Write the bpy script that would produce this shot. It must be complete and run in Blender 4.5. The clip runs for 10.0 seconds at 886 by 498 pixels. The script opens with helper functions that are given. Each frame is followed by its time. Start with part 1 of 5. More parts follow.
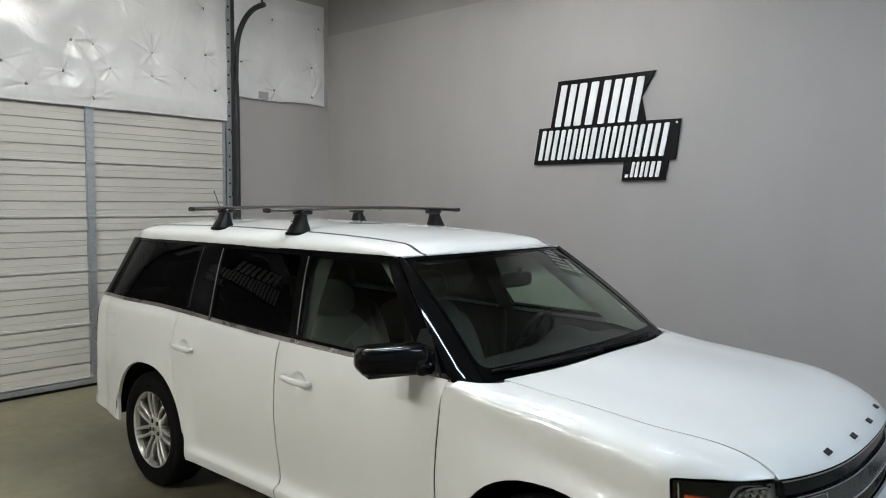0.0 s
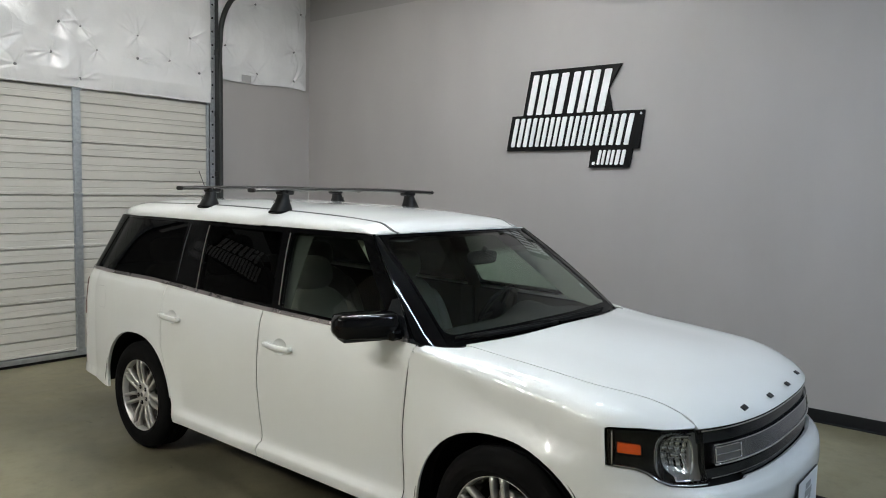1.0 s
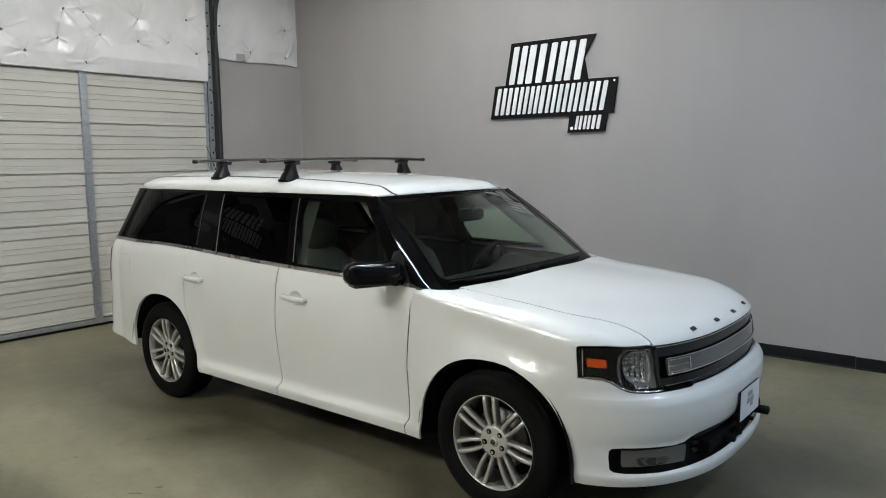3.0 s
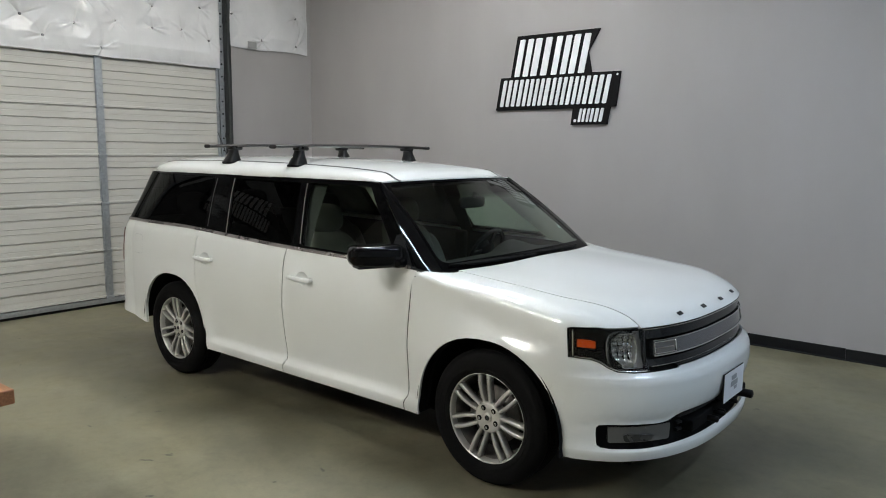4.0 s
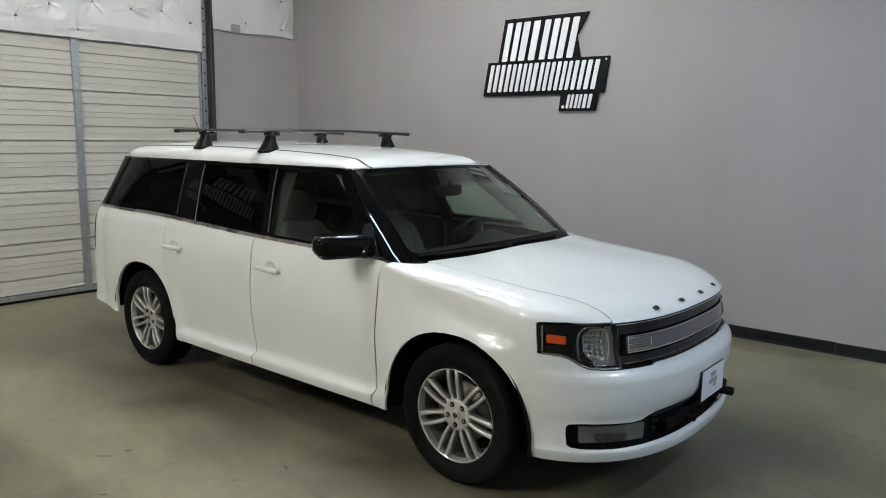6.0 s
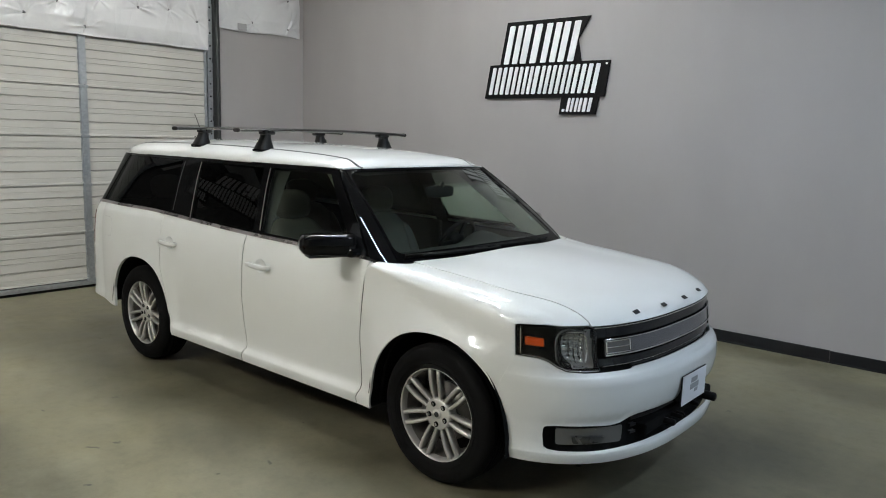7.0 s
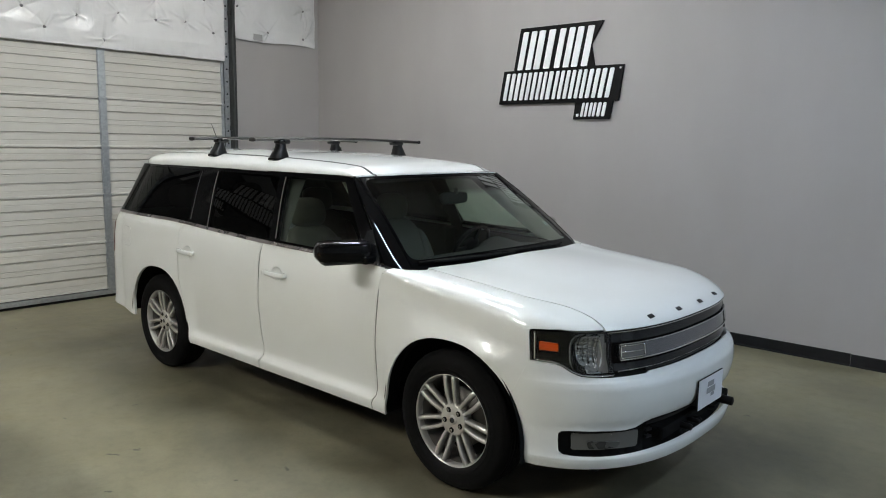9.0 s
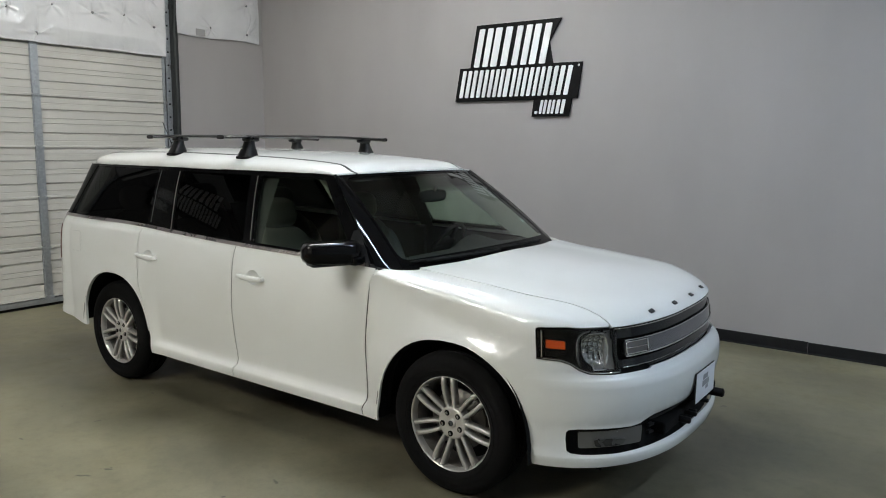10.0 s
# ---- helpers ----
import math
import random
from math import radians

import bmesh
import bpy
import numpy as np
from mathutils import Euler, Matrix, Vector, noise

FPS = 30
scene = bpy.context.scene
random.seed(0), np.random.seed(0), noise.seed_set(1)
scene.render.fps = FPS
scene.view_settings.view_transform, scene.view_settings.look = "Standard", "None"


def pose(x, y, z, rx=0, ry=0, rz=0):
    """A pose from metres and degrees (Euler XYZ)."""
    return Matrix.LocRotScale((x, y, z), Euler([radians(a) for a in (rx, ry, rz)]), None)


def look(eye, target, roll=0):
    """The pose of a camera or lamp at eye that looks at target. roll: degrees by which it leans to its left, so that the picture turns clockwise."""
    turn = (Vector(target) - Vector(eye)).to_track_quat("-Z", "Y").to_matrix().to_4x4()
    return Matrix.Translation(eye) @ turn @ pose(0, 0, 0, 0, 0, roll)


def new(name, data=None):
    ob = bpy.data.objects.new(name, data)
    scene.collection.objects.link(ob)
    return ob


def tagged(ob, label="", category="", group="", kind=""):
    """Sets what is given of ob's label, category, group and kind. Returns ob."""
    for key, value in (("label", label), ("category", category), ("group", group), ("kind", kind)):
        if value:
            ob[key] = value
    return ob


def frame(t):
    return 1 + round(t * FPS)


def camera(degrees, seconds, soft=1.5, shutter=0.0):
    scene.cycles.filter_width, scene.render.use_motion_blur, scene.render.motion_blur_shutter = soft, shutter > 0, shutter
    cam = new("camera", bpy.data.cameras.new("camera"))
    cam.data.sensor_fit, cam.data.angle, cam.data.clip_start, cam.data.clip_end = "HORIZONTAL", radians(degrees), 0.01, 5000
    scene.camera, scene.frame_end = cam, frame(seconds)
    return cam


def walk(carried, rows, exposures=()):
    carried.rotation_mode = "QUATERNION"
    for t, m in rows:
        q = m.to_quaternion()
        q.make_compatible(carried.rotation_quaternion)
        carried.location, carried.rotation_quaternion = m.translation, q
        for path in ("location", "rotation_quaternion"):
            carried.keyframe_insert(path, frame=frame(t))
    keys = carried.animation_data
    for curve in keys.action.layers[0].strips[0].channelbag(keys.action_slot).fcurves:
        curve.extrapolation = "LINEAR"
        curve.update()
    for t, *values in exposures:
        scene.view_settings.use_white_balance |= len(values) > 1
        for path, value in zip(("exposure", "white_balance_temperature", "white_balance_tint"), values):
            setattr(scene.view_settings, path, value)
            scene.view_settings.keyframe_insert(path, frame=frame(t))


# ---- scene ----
cam = camera(62.3, 10.0, 1.0)
PATH = [
    (0, (7.369, -3.135, 1.825), (6.052, -1.636, 1.702), 0.3),
    (0.5, (7.533, -3.24, 1.807), (6.243, -1.719, 1.661), 0.7),
    (1, (7.625, -3.353, 1.818), (6.351, -1.82, 1.653), 1.2),
    (1.5, (7.675, -3.503, 1.807), (6.417, -1.958, 1.636), 0.9),
    (2, (7.734, -3.625, 1.81), (6.49, -2.07, 1.627), 0.3),
    (2.5, (7.843, -3.703, 1.801), (6.605, -2.148, 1.581), -0.7),
    (4, (8.094, -3.913, 1.772), (6.837, -2.381, 1.504), 0.5),
    (4.5, (8.108, -3.913, 1.778), (6.86, -2.374, 1.503), 0.6),
    (5, (8.119, -3.847, 1.774), (6.876, -2.305, 1.494), 0.5),
    (5.5, (8.088, -3.749, 1.764), (6.845, -2.211, 1.465), 0.4),
    (7, (8.248, -3.614, 1.773), (6.969, -2.106, 1.473), 1.7),
    (7.5, (8.291, -3.602, 1.774), (7.007, -2.095, 1.486), 1.6),
    (8, (8.308, -3.592, 1.775), (7.013, -2.096, 1.489), 1.1),
    (8.5, (8.316, -3.592, 1.774), (7.0, -2.113, 1.489), 0.7),
    (9, (8.274, -3.613, 1.775), (6.957, -2.135, 1.491), 0.9),
    (9.5, (8.122, -3.675, 1.768), (6.857, -2.153, 1.481), 1.2),
    (10, (7.943, -3.749, 1.751), (6.779, -2.148, 1.469), 0.6),
]
walk(cam, [(t, look(eye, target, roll)) for t, eye, target, roll in PATH])

# ---- light ----
world = bpy.data.worlds.new("world")
scene.world = world
world.use_nodes = True
world.node_tree.nodes["Background"].inputs[0].default_value = (0.5, 0.52, 0.55, 1)
world.node_tree.nodes["Background"].inputs[1].default_value = 0.02
EXPOSURE = 0.0
scene.view_settings.exposure = EXPOSURE
TUBE_POWER = 151.0          # radiance of the ceiling tubes
# tube colours: warm, neutral, cool
TUBE_TONES = ((1.0, 0.98, 0.91), (0.96, 1.0, 1.0), (0.80, 1.0, 1.25))
# ceiling light fittings, all out of view: x, y, z, turn, tube colour, number of tubes
FITTINGS = [
    (3.9, 0.9, 4.4, 0, 1, 2), (4.45, -1.45, 4.4, 90, 1, 2), (5.95, -0.1, 4.4, 0, 2, 1),
    # (2.9, -6.2) and (2.6, 0.6) are added to brighten car side and blankets
    (3.9, -6.2, 4.4, 90, 0, 5), (4.8, -6.2, 4.4, 90, 0, 5), (2.9, -6.2, 4.4, 90, 0, 4), (2.6, 0.6, 4.7, 90, 0, 2),
    (9.6, 0.0, 4.4, 90, 2, 2), (12.4, 0.4, 4.4, 90, 2, 3), (12.2, -6.0, 4.4, 90, 2, 1),
]

# ---- materials ----
def material(name):
    m = bpy.data.materials.new(name)
    m.use_nodes = True
    n = m.node_tree.nodes
    return m, n, m.node_tree.links, n["Principled BSDF"]


def coords(n, l, scale):
    tc = n.new("ShaderNodeTexCoord")
    mp = n.new("ShaderNodeMapping")
    mp.inputs["Scale"].default_value = scale if isinstance(scale, tuple) else (scale,) * 3
    l.new(tc.outputs["Object"], mp.inputs["Vector"])
    return mp.outputs["Vector"]


def noise_tex(n, l, scale, detail=4.0, rough=0.55, vec=None):
    t = n.new("ShaderNodeTexNoise")
    t.inputs["Scale"].default_value = scale
    t.inputs["Detail"].default_value = detail
    t.inputs["Roughness"].default_value = rough
    l.new(vec if vec is not None else coords(n, l, 1.0), t.inputs["Vector"])
    return t.outputs["Fac"]


def ramp(n, l, fac, stops):
    r = n.new("ShaderNodeValToRGB")
    e = r.color_ramp.elements
    while len(e) < len(stops):
        e.new(0.5)
    for k, (p, c) in enumerate(stops):
        e[k].position, e[k].color = p, (*c, 1) if len(c) == 3 else c
    l.new(fac, r.inputs["Fac"])
    return r.outputs["Color"]


def mixed(n, l, fac, a, b, blend="MIX"):
    m = n.new("ShaderNodeMix")
    m.data_type, m.blend_type = "RGBA", blend
    for sock, v in ((0, fac), (6, a), (7, b)):
        if isinstance(v, (int, float)):
            m.inputs[sock].default_value = v
        elif isinstance(v, tuple):
            m.inputs[sock].default_value = (*v, 1)
        else:
            l.new(v, m.inputs[sock])
    return m.outputs[2]


def bump(n, l, height, strength, distance, p):
    b = n.new("ShaderNodeBump")
    b.inputs["Strength"].default_value = strength
    b.inputs["Distance"].default_value = distance
    l.new(height, b.inputs["Height"])
    l.new(b.outputs["Normal"], p.inputs["Normal"])


def surface(name, colour, rough=0.5, metal=0.0, vary=0.08, scale=6.0, grain=120.0, relief=0.0, coat=0.0, rough_vary=0.08, spec=0.5):
    """A plain surface with two scales of variation in colour and gloss."""
    m, n, l, p = material(name)
    vec = coords(n, l, 1.0)
    big = noise_tex(n, l, scale, 5, 0.6, vec)
    small = noise_tex(n, l, grain, 3, 0.6, vec)
    dark = tuple(c * (1 - vary) for c in colour)
    light = tuple(min(1, c * (1 + vary)) for c in colour)
    c1 = ramp(n, l, big, [(0.3, dark), (0.7, light)])
    c2 = ramp(n, l, small, [(0.3, (1 - vary * 0.5,) * 3), (0.7, (1.0, 1.0, 1.0))])
    l.new(mixed(n, l, 1.0, c1, c2, "MULTIPLY"), p.inputs["Base Color"])
    l.new(ramp(n, l, big, [(0.3, (max(0, rough - rough_vary),) * 3), (0.7, (min(1, rough + rough_vary),) * 3)]), p.inputs["Roughness"])
    p.inputs["Metallic"].default_value = metal
    p.inputs["Specular IOR Level"].default_value = spec
    p.inputs["Coat Weight"].default_value = coat
    p.inputs["Coat Roughness"].default_value = 0.03
    if relief:
        bump(n, l, small, 0.6, relief, p)
    return m


def car_paint():
    """White pearl paint: fine flake under a clear coat."""
    m, n, l, p = material("pearl_paint")
    vec = coords(n, l, 1.0)
    flake = noise_tex(n, l, 900, 2, 0.5, vec)
    dust = noise_tex(n, l, 3.5, 5, 0.6, vec)
    c = ramp(n, l, flake, [(0.35, (0.72, 0.738, 0.734)), (0.65, (0.785, 0.803, 0.798))])
    l.new(mixed(n, l, 1.0, c, ramp(n, l, dust, [(0.3, (0.97, 0.965, 0.955)), (0.7, (1, 1, 1))]), "MULTIPLY"), p.inputs["Base Color"])
    p.inputs["Roughness"].default_value = 0.38
    p.inputs["Metallic"].default_value = 0.0
    p.inputs["Coat Weight"].default_value = 1.0
    l.new(ramp(n, l, dust, [(0.3, (0.02,) * 3), (0.75, (0.05,) * 3)]), p.inputs["Coat Roughness"])
    wave = noise_tex(n, l, 14, 2, 0.5, vec)
    bump(n, l, wave, 0.03, 0.003, p)
    return m


def pane(name, tint, gloss=0.02, base=0.07, edge=0.92, band=()):
    """A thin pane: tinted see-through with a mirror sheen by Fresnel. band: heights between which a dark shade strip fades in."""
    m = bpy.data.materials.new(name)
    m.use_nodes = True
    n, l = m.node_tree.nodes, m.node_tree.links
    for x in list(n):
        n.remove(x)
    out = n.new("ShaderNodeOutputMaterial")
    mix = n.new("ShaderNodeMixShader")
    tr = n.new("ShaderNodeBsdfTransparent")
    gl = n.new("ShaderNodeBsdfGlossy")
    fc = n.new("ShaderNodeLayerWeight")
    fc.inputs["Blend"].default_value = 0.5
    pw = n.new("ShaderNodeMath"); pw.operation = "POWER"; pw.inputs[1].default_value = 5.0
    fr = n.new("ShaderNodeMath"); fr.operation = "MULTIPLY_ADD"; fr.inputs[1].default_value = edge; fr.inputs[2].default_value = base
    l.new(fc.outputs["Facing"], pw.inputs[0])
    l.new(pw.outputs[0], fr.inputs[0])
    tr.inputs["Color"].default_value = (*tint, 1)
    if band:
        sep = n.new("ShaderNodeSeparateXYZ")
        l.new(n.new("ShaderNodeTexCoord").outputs["Object"], sep.inputs[0])
        mr = n.new("ShaderNodeMapRange")
        mr.inputs["From Min"].default_value, mr.inputs["From Max"].default_value = band
        l.new(sep.outputs["Z"], mr.inputs["Value"])
        l.new(mixed(n, l, mr.outputs[0], tint, tuple(c * 0.16 for c in tint)), tr.inputs["Color"])
    gl.inputs["Roughness"].default_value = gloss
    l.new(fr.outputs[0], mix.inputs[0])
    l.new(tr.outputs[0], mix.inputs[1])
    l.new(gl.outputs[0], mix.inputs[2])
    l.new(mix.outputs[0], out.inputs[0])
    return m


def concrete():
    m, n, l, p = material("sealed_concrete")
    vec = coords(n, l, 1.0)
    cloud = noise_tex(n, l, 0.55, 6, 0.62, vec)
    patch = noise_tex(n, l, 2.3, 6, 0.65, vec)
    grit = noise_tex(n, l, 60, 4, 0.7, vec)
    streak = noise_tex(n, l, 1.0, 5, 0.6, coords(n, l, (0.9, 1.7, 1)))
    c = ramp(n, l, cloud, [(0.34, (0.160, 0.144, 0.092)), (0.5, (0.216, 0.196, 0.126)), (0.66, (0.272, 0.248, 0.166))])
    c = mixed(n, l, 1.0, c, ramp(n, l, patch, [(0.32, (0.76, 0.75, 0.72)), (0.50, (1, 1, 1)), (0.70, (1.12, 1.11, 1.09))]), "MULTIPLY")
    c = mixed(n, l, 1.0, c, ramp(n, l, streak, [(0.34, (0.94, 0.935, 0.925)), (0.5, (1, 1, 1))]), "MULTIPLY")
    c = mixed(n, l, 1.0, c, ramp(n, l, grit, [(0.3, (0.93, 0.93, 0.93)), (0.6, (1, 1, 1))]), "MULTIPLY")
    # the car's shade painted into the concrete, with ragged edges; small dark scuffs
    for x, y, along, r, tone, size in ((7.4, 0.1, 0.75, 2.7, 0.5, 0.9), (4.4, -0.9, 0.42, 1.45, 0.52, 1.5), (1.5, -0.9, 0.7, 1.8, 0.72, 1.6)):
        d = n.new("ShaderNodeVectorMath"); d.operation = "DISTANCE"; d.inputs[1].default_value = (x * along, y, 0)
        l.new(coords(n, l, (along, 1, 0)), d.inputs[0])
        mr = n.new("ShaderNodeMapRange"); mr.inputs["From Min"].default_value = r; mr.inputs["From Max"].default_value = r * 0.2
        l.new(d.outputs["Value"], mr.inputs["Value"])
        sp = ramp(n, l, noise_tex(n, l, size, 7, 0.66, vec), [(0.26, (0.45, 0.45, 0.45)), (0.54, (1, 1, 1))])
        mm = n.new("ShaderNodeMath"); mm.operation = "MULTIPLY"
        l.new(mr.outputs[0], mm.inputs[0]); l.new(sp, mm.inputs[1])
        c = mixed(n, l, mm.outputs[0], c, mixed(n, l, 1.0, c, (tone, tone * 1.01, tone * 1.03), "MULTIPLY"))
    blot = noise_tex(n, l, 9.0, 6, 0.7, vec)
    c = mixed(n, l, 1.0, c, ramp(n, l, blot, [(0.32, (0.84, 0.83, 0.80)), (0.5, (1, 1, 1)), (0.7, (1.07, 1.07, 1.06))]), "MULTIPLY")
    scuff = noise_tex(n, l, 5.5, 3, 0.5, coords(n, l, (1.0, 2.2, 1)))
    c = mixed(n, l, 1.0, c, ramp(n, l, scuff, [(0.255, (0.42, 0.42, 0.42)), (0.285, (1, 1, 1))]), "MULTIPLY")
    # short black rubber scuffs
    ragged = noise_tex(n, l, 45, 3, 0.6, vec)
    for x, y, turn, long in ((4.26, -1.90, 35, 0.055), (4.29, -1.78, 30, 0.04), (4.69, -2.11, 48, 0.03), (5.12, -1.33, -20, 0.035), (5.04, -1.60, 60, 0.016)):
        mp = n.new("ShaderNodeMapping"); mp.vector_type = "TEXTURE"
        mp.inputs["Location"].default_value, mp.inputs["Rotation"].default_value, mp.inputs["Scale"].default_value = (x, y, 0), (0, 0, radians(turn)), (long * 1.9, 0.024, 1)
        l.new(vec, mp.inputs["Vector"])
        ln = n.new("ShaderNodeVectorMath"); ln.operation = "LENGTH"
        l.new(mp.outputs["Vector"], ln.inputs[0])
        ad = n.new("ShaderNodeMath"); ad.operation = "ADD"
        l.new(ln.outputs["Value"], ad.inputs[0]); l.new(ragged, ad.inputs[1])
        c = mixed(n, l, 1.0, c, ramp(n, l, ad.outputs[0], [(0.75, (0.3, 0.3, 0.3)), (1.0, (1, 1, 1))]), "MULTIPLY")
    l.new(c, p.inputs["Base Color"])
    l.new(ramp(n, l, patch, [(0.3, (0.30,) * 3), (0.7, (0.46,) * 3)]), p.inputs["Roughness"])
    bump(n, l, grit, 0.25, 0.0015, p)
    return m


def wall_paint(name, colour):
    m, n, l, p = material(name)
    vec = coords(n, l, 1.0)
    peel = noise_tex(n, l, 180, 3, 0.6, vec)
    roll = noise_tex(n, l, 0.9, 4, 0.5, coords(n, l, (2.2, 2.2, 0.7)))
    l.new(ramp(n, l, roll, [(0.3, tuple(c * 0.965 for c in colour)), (0.7, tuple(c * 1.03 for c in colour))]), p.inputs["Base Color"])
    p.inputs["Roughness"].default_value = 0.62
    bump(n, l, peel, 0.25, 0.0012, p)
    return m


def vinyl():
    """White foil skin of the insulation blanket, with sharp crinkles."""
    m, n, l, p = material("white_vinyl")
    vec = coords(n, l, 1.0)
    tone = noise_tex(n, l, 2.5, 4, 0.6, vec)
    l.new(ramp(n, l, tone, [(0.3, (0.62, 0.625, 0.645)), (0.7, (0.69, 0.694, 0.712))]), p.inputs["Base Color"])
    p.inputs["Roughness"].default_value = 0.2
    p.inputs["Specular IOR Level"].default_value = 0.5
    total = None
    for scale, tilt, weight in ((3.2, (1, 1, 0.5), 1.0), (8.0, (1, 0.5, 1), 0.35), (17.0, (1, 1, 0.6), 0.07)):
        t = n.new("ShaderNodeTexNoise")
        t.inputs["Scale"].default_value, t.inputs["Detail"].default_value, t.inputs["Distortion"].default_value = scale, 2.0, 0.8
        l.new(coords(n, l, tilt), t.inputs["Vector"])
        a = n.new("ShaderNodeMath"); a.operation = "SUBTRACT"; a.inputs[1].default_value = 0.5
        b = n.new("ShaderNodeMath"); b.operation = "ABSOLUTE"
        c = n.new("ShaderNodeMath"); c.operation = "POWER"; c.inputs[1].default_value = 0.6
        d = n.new("ShaderNodeMath"); d.operation = "MULTIPLY"; d.inputs[1].default_value = -weight
        l.new(t.outputs["Fac"], a.inputs[0]); l.new(a.outputs[0], b.inputs[0]); l.new(b.outputs[0], c.inputs[0]); l.new(c.outputs[0], d.inputs[0])
        if total is None:
            total = d.outputs[0]
        else:
            e = n.new("ShaderNodeMath"); e.operation = "ADD"
            l.new(total, e.inputs[0]); l.new(d.outputs[0], e.inputs[1])
            total = e.outputs[0]
    bump(n, l, total, 0.34, 0.014, p)
    return m


def galvanised():
    m, n, l, p = material("galvanised_steel")
    v = n.new("ShaderNodeTexVoronoi")
    v.inputs["Scale"].default_value = 45
    l.new(coords(n, l, 1.0), v.inputs["Vector"])
    l.new(ramp(n, l, v.outputs["Color"], [(0.2, (0.36, 0.385, 0.41)), (0.8, (0.43, 0.455, 0.48))]), p.inputs["Base Color"])
    p.inputs["Metallic"].default_value = 0.75
    p.inputs["Roughness"].default_value = 0.42
    return m


def wood():
    m, n, l, p = material("varnished_wood")
    g = noise_tex(n, l, 9, 6, 0.65, coords(n, l, (1.2, 12, 12)))
    l.new(ramp(n, l, g, [(0.3, (0.20, 0.075, 0.03)), (0.7, (0.38, 0.17, 0.075))]), p.inputs["Base Color"])
    p.inputs["Roughness"].default_value = 0.4
    bump(n, l, g, 0.2, 0.001, p)
    return m


def glow(name, colour, strength):
    m, n, l, p = material(name)
    p.inputs["Base Color"].default_value = (0.9, 0.9, 0.9, 1)
    p.inputs["Emission Color"].default_value = (*colour, 1)
    p.inputs["Emission Strength"].default_value = strength
    return m


PAINT = car_paint()
BLACK_GLOSS = surface("black_gloss", (0.003, 0.003, 0.0033), 0.05, vary=0.1, rough_vary=0.02, spec=0.2)
PILLAR_BLACK = surface("satin_black", (0.003, 0.003, 0.0032), 0.07, vary=0.1, rough_vary=0.02, spec=0.06)
BLACK_PLASTIC = surface("black_plastic", (0.014, 0.014, 0.015), 0.5, vary=0.15, relief=0.0006, grain=400, spec=0.3)
DARK = surface("underbody_black", (0.006, 0.006, 0.006), 0.8, vary=0.2, spec=0.1)
RUBBER = surface("tyre_rubber", (0.005, 0.005, 0.0052), 0.8, vary=0.2, relief=0.0006, grain=300, spec=0.08)
CHROME = surface("chrome", (0.75, 0.76, 0.78), 0.08, 1.0, vary=0.03, rough_vary=0.03)
DULL_CHROME = surface("satin_trim", (0.36, 0.33, 0.33), 0.28, 0.9, vary=0.05)
ALLOY = surface("alloy", (0.56, 0.55, 0.53), 0.33, 0.6, vary=0.06, rough_vary=0.06)
BARREL = surface("dark_alloy", (0.24, 0.225, 0.21), 0.38, 0.6, vary=0.25)
BRAKE = surface("brake_steel", (0.16, 0.15, 0.14), 0.45, 0.8, vary=0.2)
GRILLE_GREY = surface("grille_grey", (0.26, 0.27, 0.295), 0.16, 0.85, vary=0.03)
GRILLE_DARK = surface("grille_dark", (0.034, 0.036, 0.039), 0.14, 0.6, vary=0.1)
SMOKE = pane("tinted_glass", (0.014, 0.015, 0.0145), 0.02, 0.012, 0.32)
CLEAR = pane("clear_glass", (0.76, 0.90, 0.81), 0.02, 0.092, 0.75, (1.446, 1.486))
SIDE_GLASS = pane("green_glass", (0.46, 0.56, 0.48), 0.02, 0.08)
LENS = pane("lamp_lens", (0.86, 0.88, 0.9), 0.02, 0.04)
BEIGE = surface("beige_leather", (0.125, 0.121, 0.10), 0.5, vary=0.08, relief=0.0008, grain=220)
TRIM = surface("cabin_trim", (0.045, 0.045, 0.041), 0.6, vary=0.12, relief=0.0005, grain=350)
HEADLINER = surface("headliner_cloth", (0.33, 0.32, 0.29), 0.9, vary=0.05)
PILLAR_TRIM = surface("pillar_trim_plastic", (0.34, 0.34, 0.31), 0.6, vary=0.06)
# the same trim plastic with the cabin's dimness put into its colour
PILLAR_DIM = surface("dimmed_pillar_plastic", (0.045, 0.045, 0.042), 0.6, vary=0.06)
DASH = surface("dash_plastic", (0.011, 0.011, 0.0105), 0.75, vary=0.12, relief=0.0005, grain=350, spec=0.2)
AMBER = surface("amber_lens", (0.72, 0.085, 0.007), 0.2, vary=0.15, coat=0.5)
FOG_GREY = surface("fog_lamp_plastic", (0.17, 0.168, 0.165), 0.22, 0.4, vary=0.04, coat=0.6)
FOG_DARK = surface("fog_bowl_shading", (0.03, 0.03, 0.03), 0.3, vary=0.15, coat=0.4)
SILVER_REFLECTOR = surface("lamp_reflector", (0.80, 0.82, 0.84), 0.08, 1.0, vary=0.05)
WALL = wall_paint("grey_wall_paint", (0.336, 0.320, 0.320))
WALL_UP = wall_paint("upper_wall_paint", (0.27, 0.262, 0.258))
# unseen walls: dark for window reflections, pale to bounce light on the car
BAY_DARK = wall_paint("reflection_dark_wall", (0.09, 0.09, 0.092))
BAY_PALE = wall_paint("pale_bounce_wall", (0.48, 0.48, 0.47))
CEILING = wall_paint("ceiling_paint", (0.40, 0.40, 0.405))
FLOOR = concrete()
COVE = surface("black_rubber_base", (0.008, 0.008, 0.009), 0.7, vary=0.15, spec=0.2)
